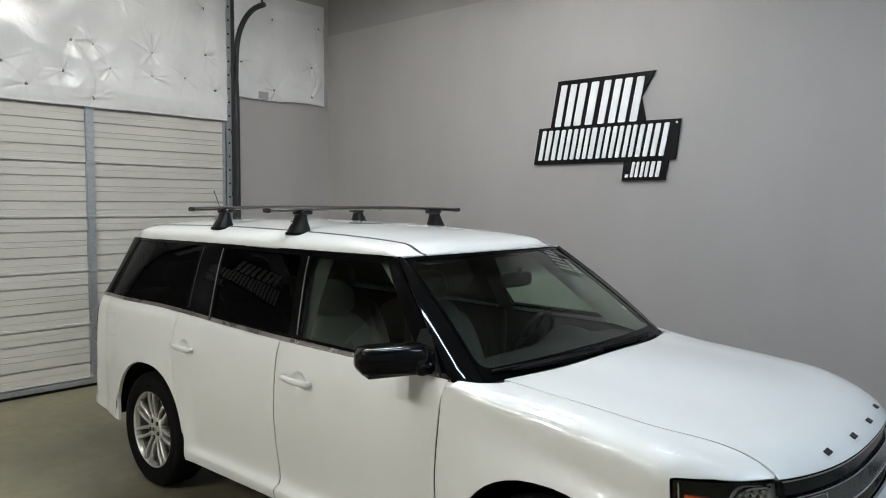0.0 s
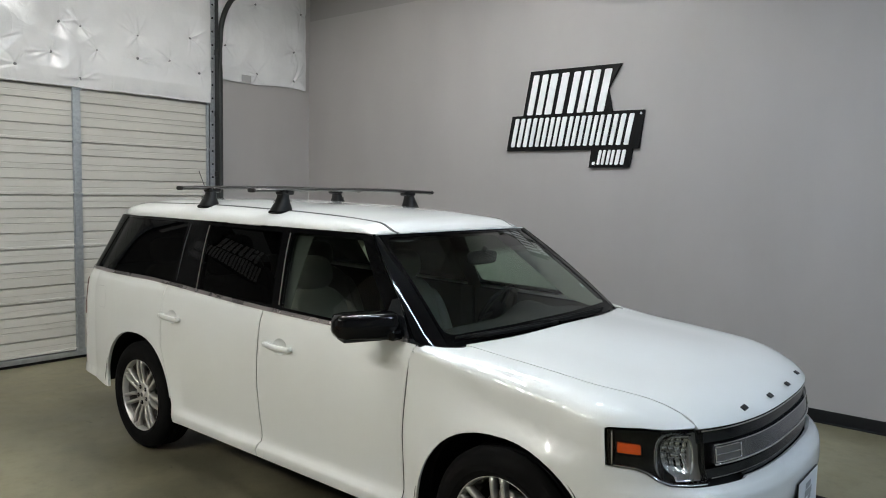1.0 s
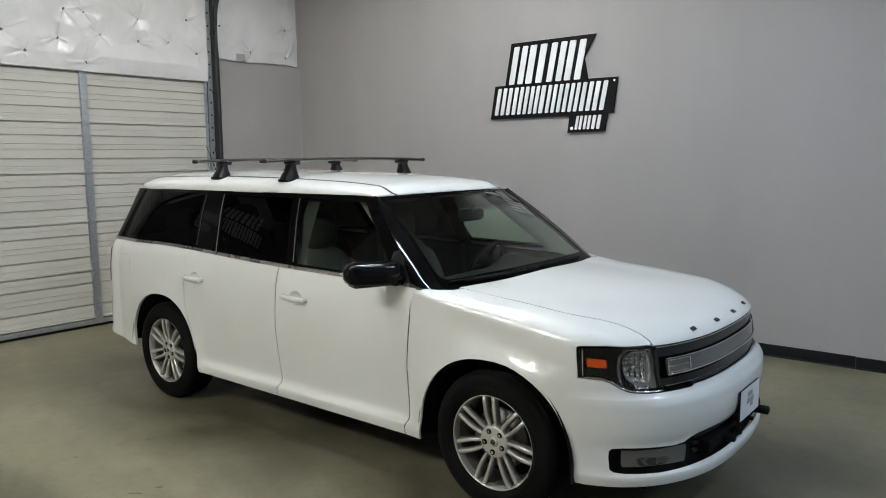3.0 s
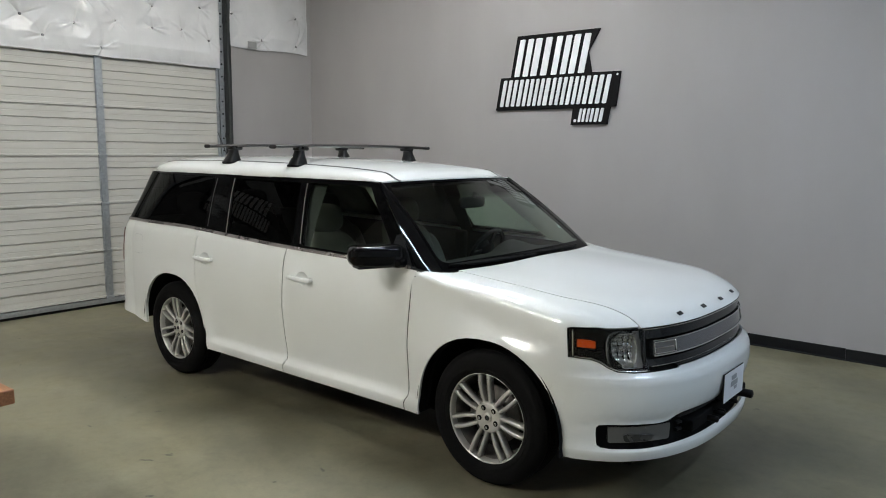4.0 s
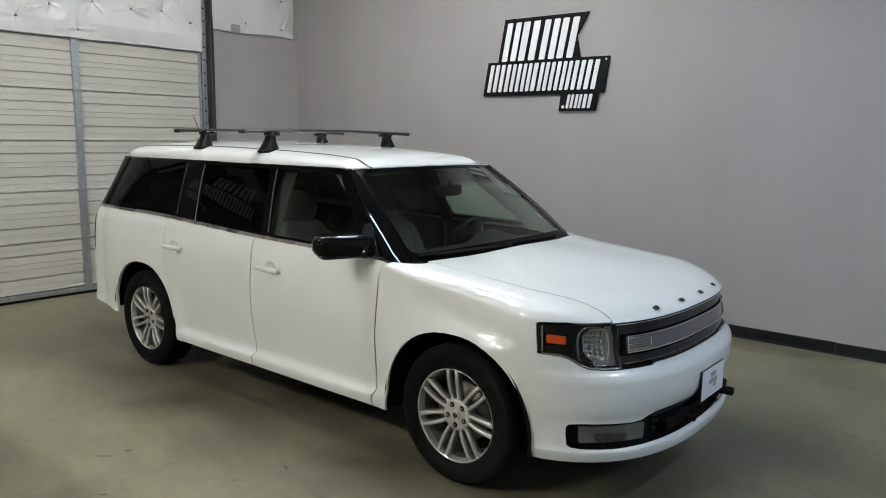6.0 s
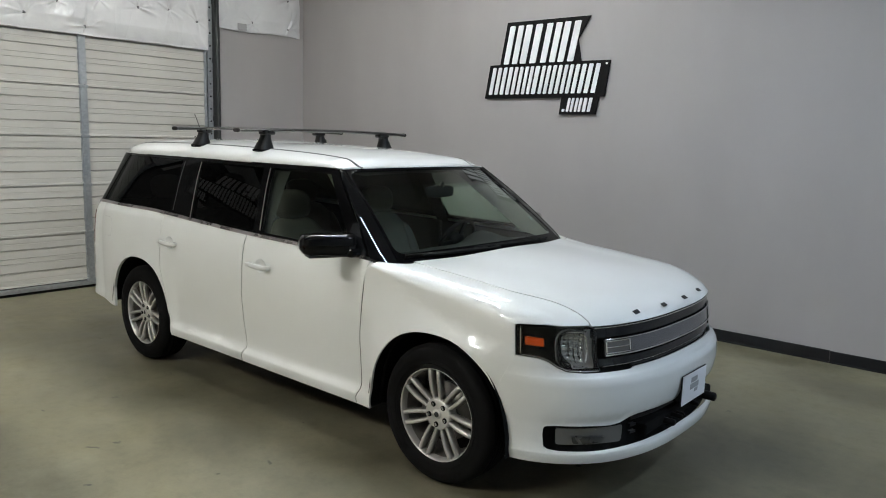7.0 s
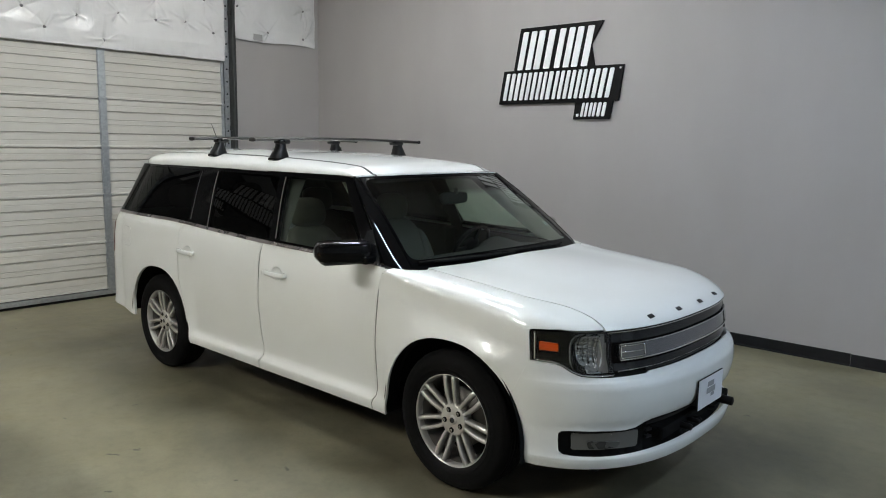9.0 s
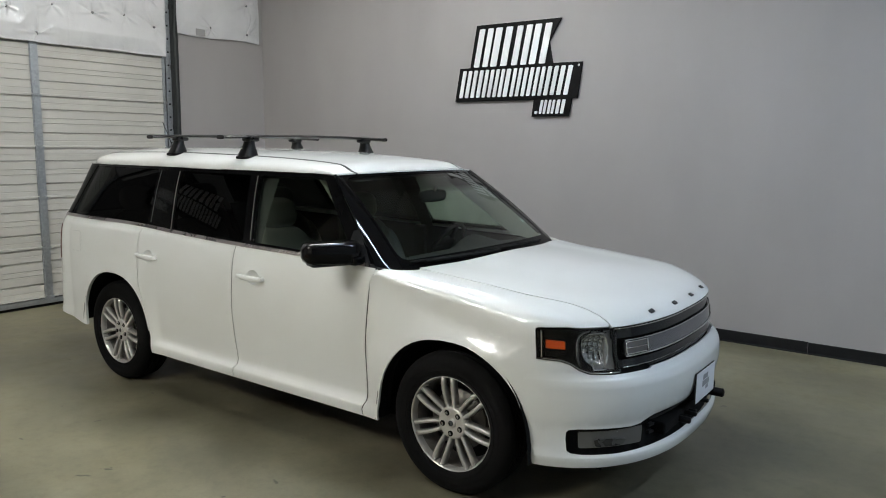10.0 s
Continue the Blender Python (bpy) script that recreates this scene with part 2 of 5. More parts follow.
CREAM = surface("cream_steel", (0.495, 0.485, 0.455), 0.42, vary=0.04, scale=2.0, grain=60)
GALV = galvanised()
TRACK_STEEL = surface("track_steel", (0.03, 0.033, 0.034), 0.5, 0.5, vary=0.15)
VINYL = vinyl()
TAPE = surface("grey_tape", (0.33, 0.33, 0.34), 0.45, vary=0.08)
WASHER = surface("washer_steel", (0.16, 0.16, 0.17), 0.4, 0.8, vary=0.1)
SIGN_BLACK = surface("sign_black", (0.005, 0.005, 0.0055), 0.5, vary=0.1, spec=0.12)
SIGN_WHITE = surface("sign_white", (0.82, 0.83, 0.84), 0.4, vary=0.02)
PLATE_WHITE = surface("plate_white", (0.72, 0.74, 0.78), 0.35, vary=0.02)
PERMIT = surface("pale_label", (0.28, 0.34, 0.31), 0.5, vary=0.05)
PLATE_GREY = surface("plate_print", (0.30, 0.31, 0.33), 0.5, vary=0.1)
BADGE = surface("badge_dark", (0.05, 0.055, 0.06), 0.25, 0.6, vary=0.08)
WOOD = wood()
BAR_BLACK = surface("bar_black", (0.010, 0.010, 0.0105), 0.36, vary=0.12, spec=0.35)
FOOT_BLACK = surface("foot_black", (0.006, 0.006, 0.0065), 0.34, vary=0.12, spec=0.3)
RUST_BLACK = surface("tow_black", (0.006, 0.005, 0.005), 0.55, 0.0, vary=0.25, spec=0.15)
TUBES = [glow(name, tone, TUBE_POWER) for name, tone in zip(("warm_tube_glow", "neutral_tube_glow", "cool_tube_glow"), TUBE_TONES)]
FITTING = surface("fitting_white", (0.75, 0.75, 0.74), 0.4, vary=0.03)

# ---- mesh helpers ----
from mathutils.geometry import delaunay_2d_cdt


def finish(name, bm, mat, parent=None, label="", smooth=True):
    me = bpy.data.meshes.new(name)
    bm.normal_update()
    for f in bm.faces:
        f.smooth = smooth
    true = bm.verts.layers.float_vector.get("true_normal")
    face_layer = bm.faces.layers.int.get("front")
    split = None
    if true is not None:
        split = [tuple(lp.vert[true]) if fc[face_layer] else tuple(fc.normal) for fc in bm.faces for lp in fc.loops]
    bm.to_mesh(me)
    bm.free()
    if split is not None:
        me.normals_split_custom_set(split)
    me.materials.append(mat)
    ob = new(name, me)
    if parent is not None:
        ob.parent = parent
    if label:
        tagged(ob, label)
    return ob


def part(name, bm, mat, parent, label="", smooth=True):
    return finish(name, bm, mat, parent, label, smooth)


def thing(name, x=0.0, y=0.0, z=0.0, label="", category="", group="", kind="", turn=0.0):
    ob = new(name)
    ob.matrix_basis = pose(x, y, z, 0, 0, turn)
    return tagged(ob, label, category, group, kind)


def box_into(bm, x0, y0, z0, x1, y1, z1, bevel=0.0, m=None):
    """A box, its edges bevelled, added to bm."""
    r = bmesh.ops.create_cube(bm, size=1.0)
    vs = r["verts"]
    for v in vs:
        v.co = Vector((x0 + (v.co.x + 0.5) * (x1 - x0), y0 + (v.co.y + 0.5) * (y1 - y0), z0 + (v.co.z + 0.5) * (z1 - z0)))
    if bevel:
        es = {e for v in vs for e in v.link_edges}
        rr = bmesh.ops.bevel(bm, geom=list(es), offset=bevel, segments=2, affect="EDGES", profile=0.5)
        vs = list({v for f in rr["faces"] for v in f.verts} | {v for v in vs if v.is_valid})
    if m is not None:
        for v in vs:
            v.co = m @ v.co
    return vs


def box(x0, y0, z0, x1, y1, z1, bevel=0.0, m=None):
    bm = bmesh.new()
    box_into(bm, x0, y0, z0, x1, y1, z1, bevel, m)
    return bm


def grid_surface(f, us, vs, thick=0.0):
    """A sheet of quads over f(u, v); thick closes it with a back."""
    bm = bmesh.new()
    top = [[bm.verts.new(f(u, v)) for v in vs] for u in us]
    nu, nv = len(us), len(vs)
    for i in range(nu - 1):
        for j in range(nv - 1):
            bm.faces.new((top[i][j], top[i + 1][j], top[i + 1][j + 1], top[i][j + 1]))
    if thick:
        bm.normal_update()
        back = [[bm.verts.new(w.co - w.normal * thick) for w in row] for row in top]
        for i in range(nu - 1):
            for j in range(nv - 1):
                bm.faces.new((back[i][j], back[i][j + 1], back[i + 1][j + 1], back[i + 1][j]))
        rim = [(i, 0) for i in range(nu)] + [(nu - 1, j) for j in range(1, nv)] + [(i, nv - 1) for i in range(nu - 2, -1, -1)] + [(0, j) for j in range(nv - 2, 0, -1)]
        for (i, j), (k, m) in zip(rim, rim[1:] + rim[:1]):
            fc = bm.faces.new((top[k][m], top[i][j], back[i][j], back[k][m]))
            for e in fc.edges:
                e.smooth = False
    return bm


def lathe(profile, steps=48, closed=False, m=None):
    """Turns (radius, height) points round the y axis; height runs along -y."""
    bm = bmesh.new()
    rings = []
    for k in range(steps):
        a = 2 * math.pi * k / steps
        rings.append([bm.verts.new((r * math.cos(a), -h, r * math.sin(a))) for r, h in profile])
    n = len(profile)
    for k in range(steps):
        p, q = rings[k], rings[(k + 1) % steps]
        for j in range(n if closed else n - 1):
            bm.faces.new((p[j], q[j], q[(j + 1) % n], p[(j + 1) % n]))
    if m is not None:
        bm.transform(m)
    return bm


def tube_along(points, radius, sides=8, closed_ends=True, squash=1.0):
    """A round tube through points; radius may be a list."""
    bm = bmesh.new()
    pts = [Vector(p) for p in points]
    rings = []
    up = Vector((0, 0, 1))
    for i, p in enumerate(pts):
        d = (pts[min(i + 1, len(pts) - 1)] - pts[max(i - 1, 0)]).normalized()
        a = d.cross(up)
        if a.length < 1e-3:
            a = d.cross(Vector((0, 1, 0)))
        a.normalize()
        b = a.cross(d).normalized()
        r = radius[i] if isinstance(radius, (list, tuple)) else radius
        rings.append([bm.verts.new(p + a * (r * math.cos(t)) + b * (r * squash * math.sin(t))) for t in [2 * math.pi * k / sides for k in range(sides)]])
    for p, q in zip(rings, rings[1:]):
        for k in range(sides):
            bm.faces.new((p[k], p[(k + 1) % sides], q[(k + 1) % sides], q[k]))
    if closed_ends:
        bm.faces.new(rings[0][::-1])
        bm.faces.new(rings[-1])
    return bm


def dense(poly, step):
    """The closed outline with points at most step apart."""
    out = []
    for (x0, y0), (x1, y1) in zip(poly, poly[1:] + poly[:1]):
        k = max(1, math.ceil(math.hypot(x1 - x0, y1 - y0) / step))
        out += [(x0 + (x1 - x0) * i / k, y0 + (y1 - y0) * i / k) for i in range(k)]
    return out


def rounded(poly, r, steps=4):
    """The closed outline with its corners rounded by up to r."""
    out = []
    n = len(poly)
    for i in range(n):
        p, a, b = Vector(poly[i]), Vector(poly[i - 1]), Vector(poly[(i + 1) % n])
        da, db = a - p, b - p
        ra = min(r, da.length * 0.45, db.length * 0.45)
        s, e = p + da.normalized() * ra, p + db.normalized() * ra
        for k in range(steps + 1):
            t = k / steps
            q = s * (1 - t) ** 2 + p * 2 * t * (1 - t) + e * t * t
            out.append((q.x, q.y))
    return out


def inside(x, y, poly):
    c = False
    for (x0, y0), (x1, y1) in zip(poly, poly[1:] + poly[:1]):
        if (y0 > y) != (y1 > y) and x < (x1 - x0) * (y - y0) / (y1 - y0) + x0:
            c = not c
    return c


def sheet(f, poly, step, thick=0.012, holes=(), lift=0.0, out=1, levels=()):
    """A panel over f(u, v) within the outline poly, less holes, with a rim turned back by thick. out: +1 or -1, which side of f's normal is outside."""
    outline = dense(poly, step)
    hole_lines = [dense(h, step) for h in holes]
    verts, edges = [], []
    for loop in [outline] + hole_lines:
        k = len(verts)
        verts += [Vector(p) for p in loop]
        edges += [(k + i, k + (i + 1) % len(loop)) for i in range(len(loop))]
    xs = [p[0] for p in outline]
    ys = [p[1] for p in outline]
    for lv in levels:
        k = len(verts)
        run = steps(min(xs) - 0.01, max(xs) + 0.01, int((max(xs) - min(xs)) / step) + 2)
        verts += [Vector((a, lv)) for a in run]
        edges += [(k + i, k + i + 1) for i in range(len(run) - 1)]
    rimpts = np.array([(v.x, v.y) for v in verts])
    u = min(xs) + step * 0.5
    row = 0
    while u < max(xs):
        v = min(ys) + step * (0.5 if row % 2 else 0.25)
        while v < max(ys):
            if ((rimpts - (u, v)) ** 2).sum(1).min() > (0.55 * step) ** 2 and inside(u, v, outline) and not any(inside(u, v, h) for h in hole_lines):
                verts.append(Vector((u, v)))
            v += step
        u += step
        row += 1
    vs, _, fs, *_ = delaunay_2d_cdt(verts, edges, [], 0, 1e-6)
    kept = []
    for fc in fs:
        cx, cy = sum(vs[i].x for i in fc) / 3, sum(vs[i].y for i in fc) / 3
        if inside(cx, cy, outline) and not any(inside(cx, cy, h) for h in hole_lines):
            kept.append(fc)
    fs = kept
    bm = bmesh.new()
    true = bm.verts.layers.float_vector.new("true_normal")
    front = bm.faces.layers.int.new("front")
    e = 0.002

    def normal(a, b):
        du, dv = Vector(f(a + e, b)) - Vector(f(a - e, b)), Vector(f(a, b + e)) - Vector(f(a, b - e))
        n = du.cross(dv)
        return n.normalized() * out if n.length > 1e-14 else Vector((0, 0, 1))

    made, norms = [], []
    for p in vs:
        n = normal(p.x, p.y)
        norms.append(n)
        made.append(bm.verts.new(Vector(f(p.x, p.y)) + n * lift))
        made[-1][true] = n
    for fc in fs:
        if len({*fc}) >= 3:
            try:
                bm.faces.new([made[i] for i in (fc if out > 0 else fc[::-1])])[front] = 1
            except ValueError:
                pass
    if thick:
        index = {w: i for i, w in enumerate(made)}
        rim = [ed for ed in bm.edges if len(ed.link_faces) == 1]
        back = {}
        for ed in rim:
            for w in ed.verts:
                if w not in back:
                    back[w] = bm.verts.new(w.co - norms[index[w]] * thick)
        for ed in rim:
            a, b = ed.verts
            bm.faces.new((a, b, back[b], back[a]))
            ed.smooth = False
    for w in [w for w in bm.verts if not w.link_faces]:
        bm.verts.remove(w)
    return bm


def interp(x, table):
    """Smooth (monotone) interpolation in a table of (x, y)."""
    if x <= table[0][0]:
        return table[0][1]
    for i, ((x0, y0), (x1, y1)) in enumerate(zip(table, table[1:])):
        if x <= x1:
            h = x1 - x0
            d = (y1 - y0) / h
            m0 = m1 = d
            if i > 0:
                dp = (y0 - table[i - 1][1]) / (x0 - table[i - 1][0])
                m0 = 0 if dp * d <= 0 else 2 * dp * d / (dp + d)
            if i + 2 < len(table):
                dn = (table[i + 2][1] - y1) / (table[i + 2][0] - x1)
                m1 = 0 if dn * d <= 0 else 2 * dn * d / (dn + d)
            t = (x - x0) / h
            return y0 * (2 * t**3 - 3 * t**2 + 1) + m0 * h * (t**3 - 2 * t**2 + t) + y1 * (3 * t**2 - 2 * t**3) + m1 * h * (t**3 - t**2)
    return table[-1][1]


def steps(a, b, n):
    return [a + (b - a) * i / (n - 1) for i in range(n)]

# ---- the room ----
WALL_Y, JAMB_X = 3.045, -0.05
EAST_X, SOUTH_Y, TOP_Z = 15.0, -11.0, 5.6


def structure(name, bm, mat, label, category, smooth=False):
    return tagged(finish(name, bm, mat, None, "", smooth), label, category, "", "structure")


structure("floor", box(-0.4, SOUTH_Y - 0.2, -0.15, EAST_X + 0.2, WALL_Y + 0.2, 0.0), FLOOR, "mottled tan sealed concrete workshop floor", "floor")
structure("wall_north", box(JAMB_X, WALL_Y, 0.0, EAST_X, WALL_Y + 0.15, 3.955), WALL, "smooth grey painted wall behind the car", "wall")
structure("wall_north_upper", box(JAMB_X, WALL_Y + 0.012, 3.957, EAST_X, WALL_Y + 0.15, TOP_Z), WALL_UP, "darker grey upper wall above the seam", "wall")
bm = box(JAMB_X - 0.2, 1.56, 0.0, JAMB_X, WALL_Y + 0.15, TOP_Z)
box_into(bm, JAMB_X - 0.2, -1.56, 3.2, JAMB_X, 1.56, TOP_Z)
structure("wall_west", bm, WALL, "grey painted wall with the garage door opening", "wall")
# unseen walls close the room; their tones shape reflections and bounce light
structure("wall_west_far", box(JAMB_X - 0.2, -4.5, 0.0, JAMB_X, -1.56, TOP_Z), BAY_DARK, "unseen wall beside the garage door, darkened for the window reflections", "wall")
structure("wall_west_south", box(JAMB_X - 0.2, SOUTH_Y, 0.0, JAMB_X, -4.503, TOP_Z), BAY_PALE, "unseen wall further along the workshop, paled for window haze and bounce light", "wall")
structure("wall_south", box(JAMB_X - 0.2, SOUTH_Y - 0.15, 0.0, EAST_X, SOUTH_Y, TOP_Z), BAY_PALE, "unseen wall across the workshop, paled to bounce light", "wall")
structure("wall_east", box(EAST_X, SOUTH_Y - 0.15, 0.0, EAST_X + 0.15, WALL_Y + 0.15, TOP_Z), BAY_PALE, "unseen end wall of the workshop, paled to bounce light", "wall")
structure("ceiling", box(JAMB_X - 0.2, SOUTH_Y - 0.15, TOP_Z, EAST_X + 0.15, WALL_Y + 0.15, TOP_Z + 0.1), CEILING, "pale painted workshop ceiling", "ceiling")


def baseboard(x0, x1, h):
    """A rubber base with a thin top edge and a small toe."""
    pts = [(0.0, 0.0), (0.012, 0.0), (0.012, 0.006), (0.006, 0.014), (0.005, h - 0.008), (0.002, h), (0.0, h)]
    bm = bmesh.new()
    a = [bm.verts.new((x0, WALL_Y - y, z)) for y, z in pts]
    b = [bm.verts.new((x1, WALL_Y - y, z)) for y, z in pts]
    for i in range(len(pts)):
        j = (i + 1) % len(pts)
        bm.faces.new((a[i], a[j], b[j], b[i]))
    bm.faces.new(a[::-1])
    bm.faces.new(b)
    return structure("baseboard", bm, COVE, "black rubber base along the foot of the wall", "baseboard")


baseboard(JAMB_X + 0.002, 6.885, 0.108)
baseboard(6.888, EAST_X - 0.002, 0.104)


# ---- garage door ----
DOOR_Y = 1.5
JOINTS = [0.085, 0.615, 1.145, 1.672, 2.205, 2.738, 3.2]


def garage_door():
    top = thing("garage_door", 0, 0, 0, "closed cream steel sectional garage door with galvanised stiles", "garage door")
    for z0, z1 in zip(JOINTS, JOINTS[1:]):
        h = z1 - z0
        # the section's outline from its top edge down: share of height, depth
        prof = [(0.0, -0.012), (0.014, -0.012), (0.024, 0.0)]
        for at, deep, wide in ((0.13, 0.0022, 0.018), (0.262, 0.019, 0.026), (0.43, 0.0065, 0.016), (0.53, 0.0065, 0.016), (0.715, 0.019, 0.026), (0.86, 0.0022, 0.018)):
            prof += [(at - wide * 0.9, 0.0), (at - wide * 0.25, -deep), (at + wide * 0.35, -deep), (at + wide * 0.6, 0.001), (at + wide * 1.2, 0.0)]
        prof += [(0.945, 0.0), (0.952, 0.013), (0.990, 0.013), (0.994, -0.02)]
        bm = bmesh.new()
        a = [bm.verts.new((d, -DOOR_Y, z1 - s * h)) for s, d in prof]
        b = [bm.verts.new((d, DOOR_Y, z1 - s * h)) for s, d in prof]
        for i in range(len(prof) - 1):
            bm.faces.new((a[i], a[i + 1], b[i + 1], b[i]))
        ra = [bm.verts.new((-0.03, -DOOR_Y, z1)), bm.verts.new((-0.03, -DOOR_Y, z0))]
        rb = [bm.verts.new((-0.03, DOOR_Y, z1)), bm.verts.new((-0.03, DOOR_Y, z0))]
        bm.faces.new((ra[0], ra[1], rb[1], rb[0]))
        bm.faces.new((a[0], b[0], rb[0], ra[0]))
        bm.faces.new((a[-1], ra[1], rb[1], b[-1]))
        sec = part("door_section", bm, CREAM, top, "", False)
        for y in (0.0, -DOOR_Y + 0.014, DOOR_Y - 0.014):
            w = 0.036 if y == 0 else 0.010
            lean = random.uniform(-0.005, 0.005)
            sb = box(0.004, y - w + lean, z0 + 0.022, 0.022, y + w + lean, z1 - 0.004, 0.003)
            box_into(sb, 0.004, y - w - 0.007, z0 + 0.03, 0.012, y + w + 0.007, z1 - 0.012)
            part("stile", sb, GALV, sec, "galvanised steel stile", False)
            hb = box(0.012, y - w - 0.012, z0 - 0.012, 0.028, y + w + 0.012, z0 + 0.02, 0.003)
            for k in (-1, 1):
                hb2 = box_into(hb, 0.022, y + k * w * 0.5 - 0.008, z0 + 0.02, 0.026, y + k * w * 0.5 + 0.008, z0 + 0.034, 0.002)
            part("hinge", hb, GALV, sec, "steel hinge plate", False)
    part("bottom_bar", box(-0.02, -DOOR_Y, 0.03, 0.03, DOOR_Y, 0.078, 0.004), GALV, top, "galvanised bottom rail", False)
    part("floor_seal", box(-0.02, -DOOR_Y, 0.0, 0.022, DOOR_Y, 0.031, 0.008), RUBBER, top, "black rubber floor seal", False)


garage_door()


def door_track(y, s):
    """The upright channel beside the door and the rail that bends back into the room."""
    top = thing("door_track", 0, 0, 0, "dark steel garage door track with a galvanised angle", "door track", "door tracks")
    bm = box(JAMB_X + 0.002, y - 0.040, 0.0, 0.02, y + 0.040, 4.3, 0.002)
    part("angle", bm, GALV, top, "galvanised punched steel angle", False)
    part("flange", box(0.021, y + s * 0.03 - 0.004, 0.0, 0.085, y + s * 0.03 + 0.004, 4.3), TRACK_STEEL, top, "dark steel track flange", False)
    for k in range(26):
        z = 0.22 + k * 0.152
        part("bolt_hole", lathe([(0.0, 0.0), (0.0115, 0.0), (0.0115, -0.002), (0.0, -0.002)], 10, False, pose(0.0225, y - s * 0.006, z, 0, 0, 90)), DARK, top)
    pts = [(0.09, y + s * 0.055, z) for z in steps(0.0, 3.5, 8)]
    pts += [(0.09 + 0.45 * (1 - math.cos(a)), y + s * 0.055, 3.5 + 0.45 * math.sin(a)) for a in steps(0.1, math.pi / 2, 10)]
    pts += [(0.62, y + s * 0.055, 3.952)]
    part("rail", tube_along(pts, 0.030, 10), TRACK_STEEL, top, "dark curved steel rail")
    for z in (0.5, 1.2, 1.9, 2.6, 3.3):
        b = box(0.0, y + s * 0.02, z, 0.085, y + s * 0.075, z + 0.06, 0.004)
        part("bracket", b, TRACK_STEEL, top, "", False)
    hang = box(0.575, y + s * 0.048, 3.96, 0.595, y + s * 0.062, TOP_Z, 0.0)
    part("hanger", hang, TRACK_STEEL, top, "", False)


door_track(1.555, 1)
door_track(-1.555, -1)


# ---- insulation blankets ----
def blanket(name, y0, y1, z0, z1, x, tufts, label, seed, sag=0.0):
    top = thing(name, x, 0, 0, label, "insulation blanket")
    rnd = random.Random(seed)
    more = list(tufts)
    # further tufts above the ones that show
    z = max(t[1] for t in tufts) + 0.35
    while z < z1 - 0.1:
        k = y0 + 0.2
        while k < y1 - 0.1:
            more.append((k + rnd.uniform(-0.1, 0.1), z + rnd.uniform(-0.08, 0.08)))
            k += 0.5
        z += 0.42
    # sharp creases that run out from every tuft: direction, length, height, width
    rays = []
    for _ in more:
        own = []
        for _ in range(rnd.randint(7, 12)):
            a = rnd.uniform(0, 6.28)
            own.append((math.cos(a), math.sin(a), rnd.uniform(0.06, 0.30), rnd.uniform(0.007, 0.019) * rnd.choice((1, 1, -1)), rnd.uniform(0.006, 0.012)))
        rays.append(own)
    pts = np.array(more)

    def height(y, z):
        d = np.hypot(pts[:, 0] - y, pts[:, 1] - z)
        i = int(d.argmin())
        puff = 0.06 * (1 - math.exp(-((d[i] / 0.15) ** 0.9)))
        edge = min(y - y0, y1 - y, z - z0, z1 - z)
        puff *= min(1.0, max(0.10, edge / 0.16)) ** 0.8
        for j in np.argsort(d)[:3]:
            dy, dz = y - pts[j, 0], z - pts[j, 1]
            for ca, sa, ln, amp, wd in rays[j]:
                run = dy * ca + dz * sa
                if 0 < run < ln:
                    off = (dz * ca - dy * sa) / (wd * (0.6 + 1.6 * run / ln))
                    if abs(off) < 3:
                        puff += amp * math.exp(-abs(off) ** 1.5) * min(1, run / 0.02) * (1 - run / ln) ** 0.7
        puff += 0.012 * noise.noise((y * 2.1, z * 1.6, seed)) + 0.005 * noise.noise((y * 5.5, z * 3.2, seed + 5))
        return max(0.004, 0.012 + puff)

    def f(y, z):
        yy, zz = y, z
        if z - z0 < 0.15:
            zz = z + (1 - (z - z0) / 0.15) * (0.012 * noise.noise((y * 3, 0, seed)) + sag * noise.noise((y * 1.7, 3, seed)))
        if y1 - y < 0.15:
            yy = y + (1 - (y1 - y) / 0.15) * 0.02 * noise.noise((0, z * 3.5, seed + 2))
        return (height(y, z), yy, zz)

    part("quilt", grid_surface(f, steps(y0, y1, int((y1 - y0) / 0.0095)), steps(z0, z1, int((z1 - z0) / 0.0095)), 0.0), VINYL, top, "crinkled white vinyl quilt")
    hem = tube_along([Vector(f(y, z0)) + Vector((-0.004, 0, 0.004)) for y in steps(y0, y1, 60)], 0.006, 6)
    part("hem", hem, VINYL, top)
    part("backing", box(0.0, y0 + 0.01, z0 + 0.012, 0.004, y1 - 0.01, z1), VINYL, top, "", False)
    for y, z in tufts:
        w = lathe([(0.0, -0.006), (0.017, -0.006), (0.0175, 0.002), (0.008, 0.008), (0.0, 0.008)], 12, False, pose(height(y, z) + 0.004, y, z, 0, 0, 90))
        part("washer", w, WASHER, top, "small dark steel washer")
    return top


blanket("insulation_blanket", -1.72, 1.505, 2.748, 4.3, 0.03,
        [(-0.165, 3.36), (0.04, 3.353), (-0.246, 3.063), (-0.57, 2.9), (0.2, 3.143), (0.63, 3.363), (1.248, 3.433), (0.632, 3.119), (1.0, 3.147),
         (1.369, 3.062), (1.227, 3.93), (0.032, 2.835), (-0.776, 3.082), (-1.15, 2.95), (-1.4, 3.3), (0.3, 3.9), (-0.6, 3.75)],
        "white quilted vinyl insulation blanket hung above the garage door", 11)
